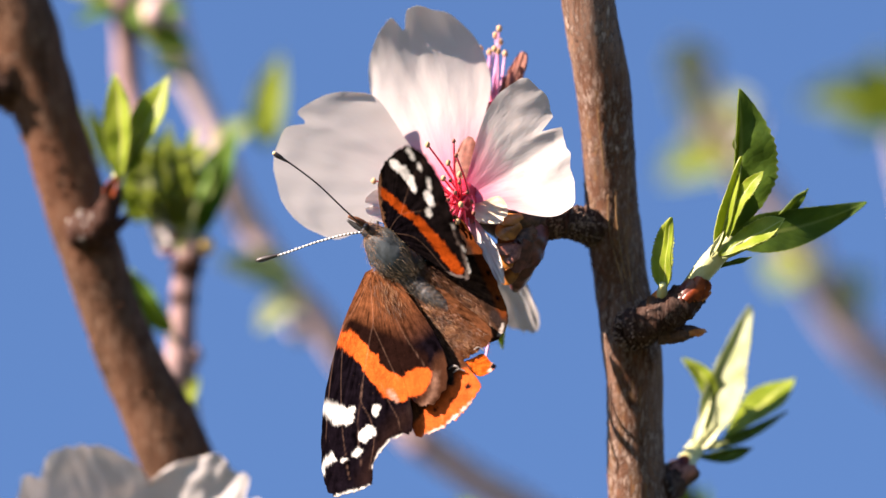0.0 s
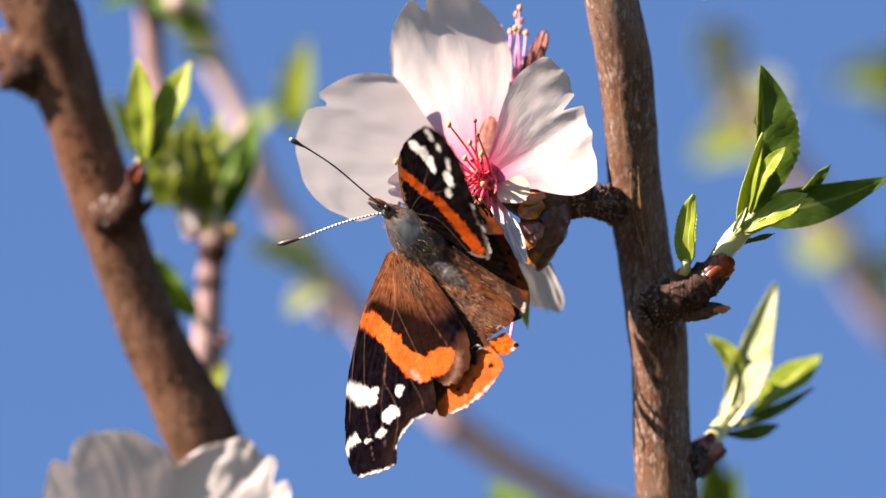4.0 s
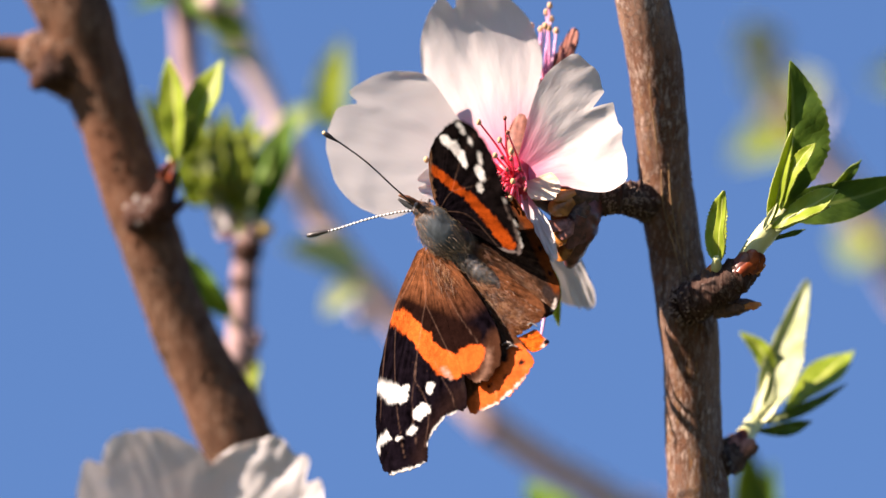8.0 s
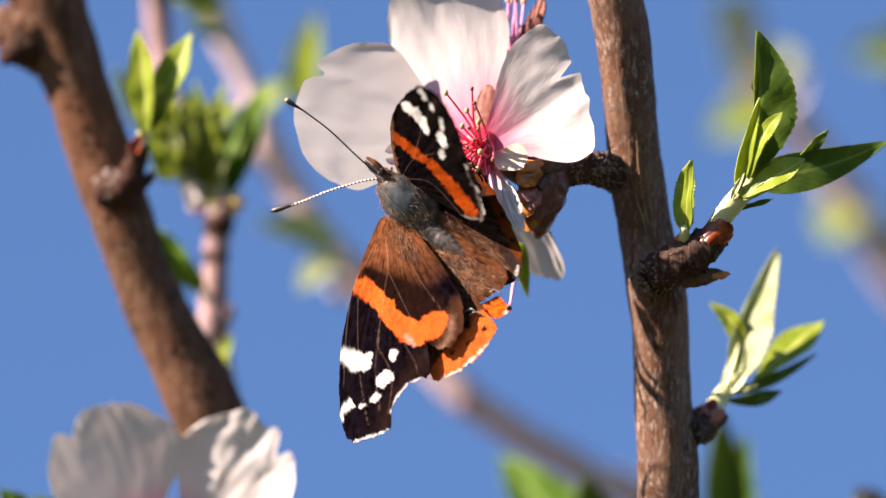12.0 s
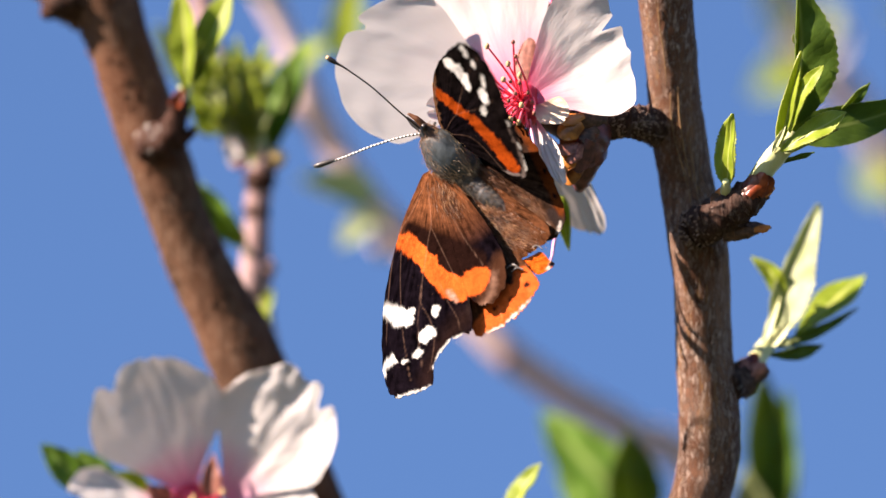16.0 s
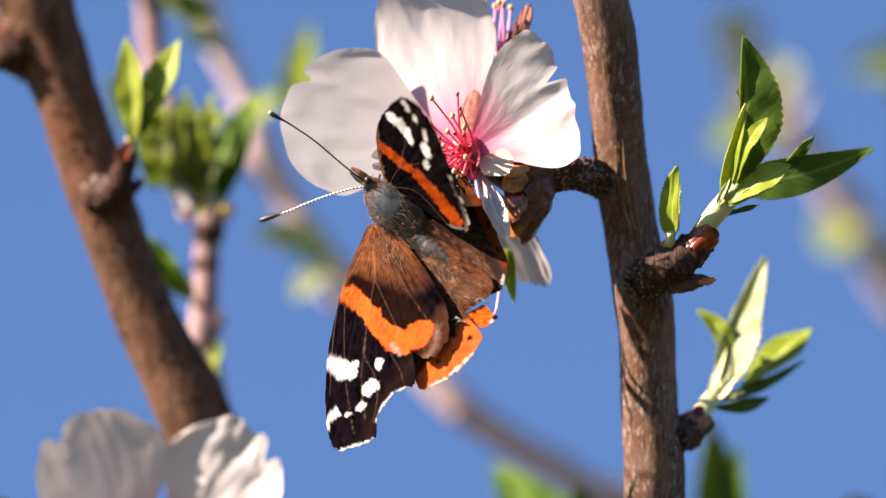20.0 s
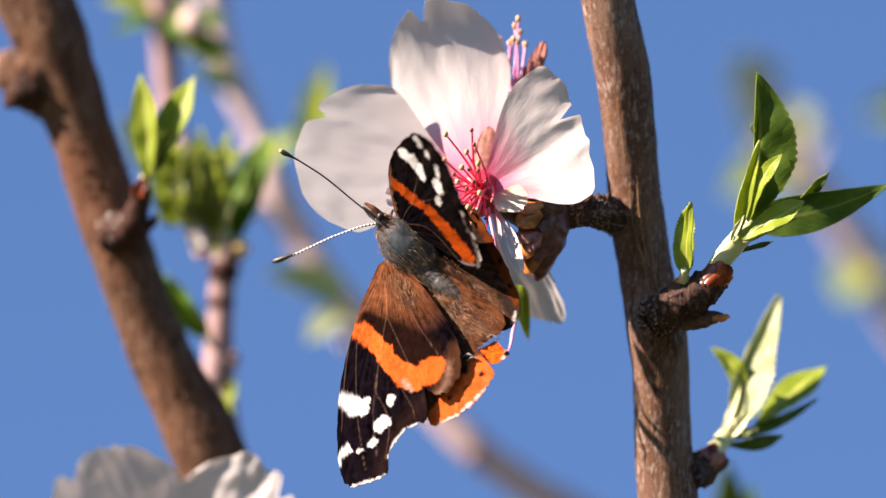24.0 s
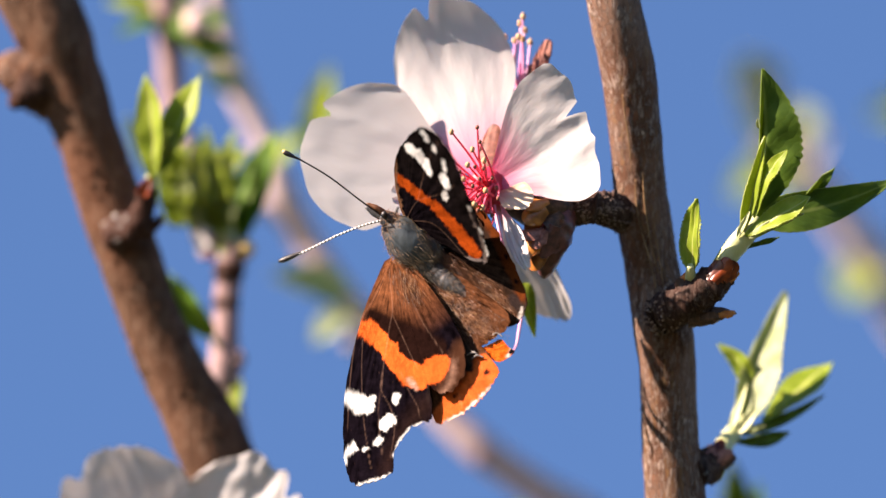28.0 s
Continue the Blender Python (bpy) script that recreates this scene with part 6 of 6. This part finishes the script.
    part("fur", hairs(upper, (0.72, -0.12, -0.66), 1.3, 0.2, 0.016, 31), HAIR_BROWN, ab, "golden-brown hairs", kind="stuff")
    part("fur", hairs(back, (0.7, -0.12, -0.62), 1.1, 0.25, 0.014, 24), HAIR_OLIVE, ab, "olive-brown hairs", kind="stuff")
    part("fur", hairs(s[:800], (0.75, -0.1, -0.6), 0.7, 0.25, 0.016, 4), HAIR_GREY, ab, kind="stuff")
    part("fur", hairs(s[800:], (0.75, -0.1, -0.6), 1.1, 0.3, 0.016, 14), HAIR_BROWN, ab, "brown hairs", kind="stuff")

    def strewn(chain, plane, origin, count):
        line = smooth_line(chain, 12)
        out = []
        for i in rnd.randint(0, len(line), count):
            x, z = line[i, 0] + rnd.normal(0, line[i, 3] * 0.5), line[i, 2] + rnd.normal(0, line[i, 3] * 0.5)
            out.append((x, plane[0] + plane[1] * (x - origin[0]) + plane[2] * (z - origin[2]) - 0.15, z))
        return np.array(out)
    part("fur", hairs(strewn([(10.1, -10.0, -10.1, 1.4), (11.4, -10.0, -12.2, 2.2), (12.2, -10.0, -13.4, 1.2)], (-12, -0.45, 0.28), lo, 800), (0.3, -0.3, -0.9), 1.0, 0.14, 0.014, 6), HAIR_BROWN, moving["fore_low"], "brown hairs", kind="stuff")
    part("fur", hairs(strewn([(15.1, -10.0, -12.0, 2), (18.1, -10.0, -15.1, 2.8), (21.9, -10.0, -17.4, 2.2)], (-12.7, -0.46, 0.30), lh, 4200), (0.72, -0.35, -0.55), 1.1, 0.25, 0.012, 7), HAIR_BROWN, moving["hind_low"], "brown hairs", kind="stuff")
    part("fur", hairs(strewn([(16.2, -10.0, -9.0, 1), (19.7, -10.0, -11.6, 1.6), (22.7, -10.0, -13.9, 1.8), (25.0, -10.0, -16.2, 1.2)], (-9.5, -0.85, -0.25), uh, 3800), (0.7, -0.35, -0.55), 1.1, 0.25, 0.012, 8), HAIR_BROWN, moving["hind_up"], "brown hairs", kind="stuff")
    part("fur", hairs(strewn([(11.0, -10.0, -10.3, 1.6), (12.0, -10.0, -12.6, 2.0)], (-12.1, -0.45, 0.28), lo, 140), (0.35, -0.35, -0.9), 1.3, 0.2, 0.016, 16), HAIR_TAN, moving["fore_low"], "golden hairs", kind="stuff")
    part("fur", hairs(strewn([(15.1, -10.0, -12.4, 1.8), (18.1, -10.0, -15.5, 2.4), (22.3, -10.0, -17.7, 1.8)], (-13.0, -0.46, 0.30), lh, 700), (0.72, -0.4, -0.55), 1.0, 0.3, 0.012, 17), HAIR_TAN, moving["hind_low"], "golden hairs", kind="stuff")
    part("fur", hairs(strewn([(16.6, -10.0, -9.1, 0.8), (20.0, -10.0, -11.9, 1.3), (24.2, -10.0, -15.5, 1.3)], (-10.0, -0.85, -0.25), uh, 700), (0.7, -0.4, -0.55), 1.0, 0.3, 0.012, 18), HAIR_TAN, moving["hind_up"], "golden hairs", kind="stuff")
    for p, q, r in (((10.5, -11.0, -4.8), (9.6, -8.0, -2.1), (10.8, -7.0, 0.2)), ((11.6, -10.0, -6.7), (12.8, -6.0, -5.2), (15.1, -6.0, -2.9)), ((12.8, -9.0, -8.2), (15.1, -6.0, -7.4), (18.9, -6.0, -5.1))):
        part("leg", geo_tube([(*p, 0.3), (*q, 0.22), (*r, 0.12)], 8, 6), BLACK, bf)
    return moving


MOVING = build_butterfly()


# ---- what moves ----
STIR = [  # seconds; body shift x, z (mm); lower and upper wing flap; turn of the two antennae and the head (degrees)
    (0, 0.25, 0.00, 0.9, 1.7, -0.2, -2.9, -0.3),
    (0.5, 0.22, 0.00, -0.7, -0.3, -1.1, -3.4, 0.7),
    (1, 0.19, 0.00, -0.3, 1.1, -0.8, -2.4, 4.2),
    (1.5, 0.16, 0.00, 1.0, 2.1, -1.3, -2.7, 3.3),
    (2, 0.14, 0.00, 1.5, 2.9, -1.6, -3.7, 1.9),
    (2.5, 0.11, 0.00, 1.6, 2.5, -1.4, -3.2, 2.7),
    (3, 0.08, 0.00, 0.9, 3.2, -2.0, -3.4, 2.8),
    (3.5, 0.05, 0.00, 0.6, 2.9, -2.2, -3.9, 1.5),
    (5.5, 0.03, 0.00, -0.2, 0.6, -4.9, -1.6, -11.2),
    (6, 0.02, 0.00, 0.8, 0.9, -2.7, -1.1, -7.5),
    (6.5, 0.02, 0.00, 0.9, 0.8, -0.6, 1.4, -5.3),
    (7, 0.01, 0.00, 0.5, 0.6, 0.6, 0.5, 1.7),
    (7.5, 0.01, 0.00, -0.2, -0.0, 0.4, 0.3, 1.5),
    (8, 0.00, 0.00, 0.0, 0.0, 0.0, 0.0, 0.0),
    (8.5, -0.03, 0.00, -2.1, -3.7, -0.2, 0.1, -3.2),
    (9, -0.07, 0.00, -1.0, -1.1, 3.2, 2.1, 6.6),
    (9.5, -0.10, 0.00, 0.3, 0.1, -1.9, -0.1, -2.4),
    (10, -0.35, 0.15, 1.1, -0.8, 1.5, 1.0, 3.1),
    (10.5, -0.60, 0.30, 0.9, -0.3, 4.4, 1.6, 9.7),
    (11, -0.60, 0.50, -0.7, -2.1, 1.9, -3.5, 12.7),
    (11.5, -0.68, 0.45, -0.5, 0.7, 0.3, -3.7, 11.6),
    (12, -0.75, 0.40, -1.1, -0.7, 0.9, -3.4, 13.3),
    (12.5, -0.77, 0.30, 0.2, 2.9, -0.7, -5.0, 9.8),
    (13, -0.78, 0.20, -1.7, 1.4, -0.7, -4.6, 11.9),
    (13.5, -0.80, 0.10, -0.2, 1.9, -0.5, -4.5, 9.7),
    (15.5, -0.50, 0.20, 0.7, 2.0, -1.6, -4.3, 10.2),
    (16, -0.51, 0.18, 0.1, 0.6, -0.7, -3.4, 10.2),
    (16.5, -0.51, 0.17, 0.2, -0.8, -1.3, -3.2, 10.4),
    (17, -0.52, 0.15, -0.1, 0.7, -2.0, -4.3, 6.8),
    (17.5, -0.52, 0.13, 2.0, 2.3, -5.6, -5.1, -5.2),
    (18, -0.53, 0.12, 1.6, 2.1, -1.4, -3.8, 12.8),
    (18.5, -0.53, 0.10, 1.4, 1.7, -2.4, -4.2, 9.2),
    (19, -0.54, 0.08, 1.0, 1.3, -2.0, -4.1, 12.3),
    (19.5, -0.54, 0.07, 1.1, 1.0, -1.7, -3.7, 13.4),
    (20, -0.55, 0.05, 0.6, 1.6, -2.2, -4.2, 6.9),
    (20.5, -0.58, 0.03, 1.5, 2.1, -3.9, -5.4, 5.9),
    (22.5, -0.67, -0.03, 2.5, 3.6, -4.0, -6.2, 8.3),
    (23, -0.70, -0.05, 1.8, 1.4, -5.1, -6.1, -0.4),
    (23.5, -0.76, -0.05, 0.2, 0.1, -1.5, -5.9, 12.4),
    (24, -0.82, -0.05, 0.3, 1.5, -3.2, -6.7, 10.3),
    (24.5, -0.89, -0.05, 2.4, 3.4, -4.2, -7.5, 8.0),
    (25, -0.95, -0.05, 4.3, 3.1, -3.9, -6.8, 7.2),
    (25.5, -0.90, -0.03, 3.0, 2.8, -4.0, -7.1, 6.6),
    (26, -0.85, 0.00, 1.0, 2.3, -1.4, -5.4, 13.6),
    (26.5, -0.86, 0.01, 2.3, 2.5, -2.4, -6.2, 17.3),
    (27, -0.88, 0.03, 2.6, 1.0, -2.3, -6.9, 15.0),
    (27.5, -0.89, 0.04, 2.0, -1.0, -3.1, -6.5, 10.7),
    (28, -0.90, 0.05, 2.7, 0.1, -5.1, -7.6, 3.0),
]
AXIS = Vector((0.78, 0.03, -0.62)).normalized()


def motions():
    rest = {k: ob.matrix_basis.copy() for k, ob in MOVING.items()}
    turn = lambda deg, axis: Matrix.Rotation(radians(deg), 4, axis)
    facing = Vector((0, 1, 0))
    walk(MOVING["root"], [(r[0], rest["root"] @ pose(r[1] / 1000, 0, r[2] / 1000)) for r in STIR])
    for key, col, axis in (("fore_low", 3, AXIS), ("hind_low", 3, AXIS), ("fore_up", 4, AXIS), ("hind_up", 4, AXIS), ("ant_one", 5, facing), ("ant_two", 6, facing), ("head", 7, facing)):
        share = 0.6 if key.startswith("hind") else 1.0
        walk(MOVING[key], [(r[0], rest[key] @ turn(r[col] * share, axis)) for r in STIR])


motions()
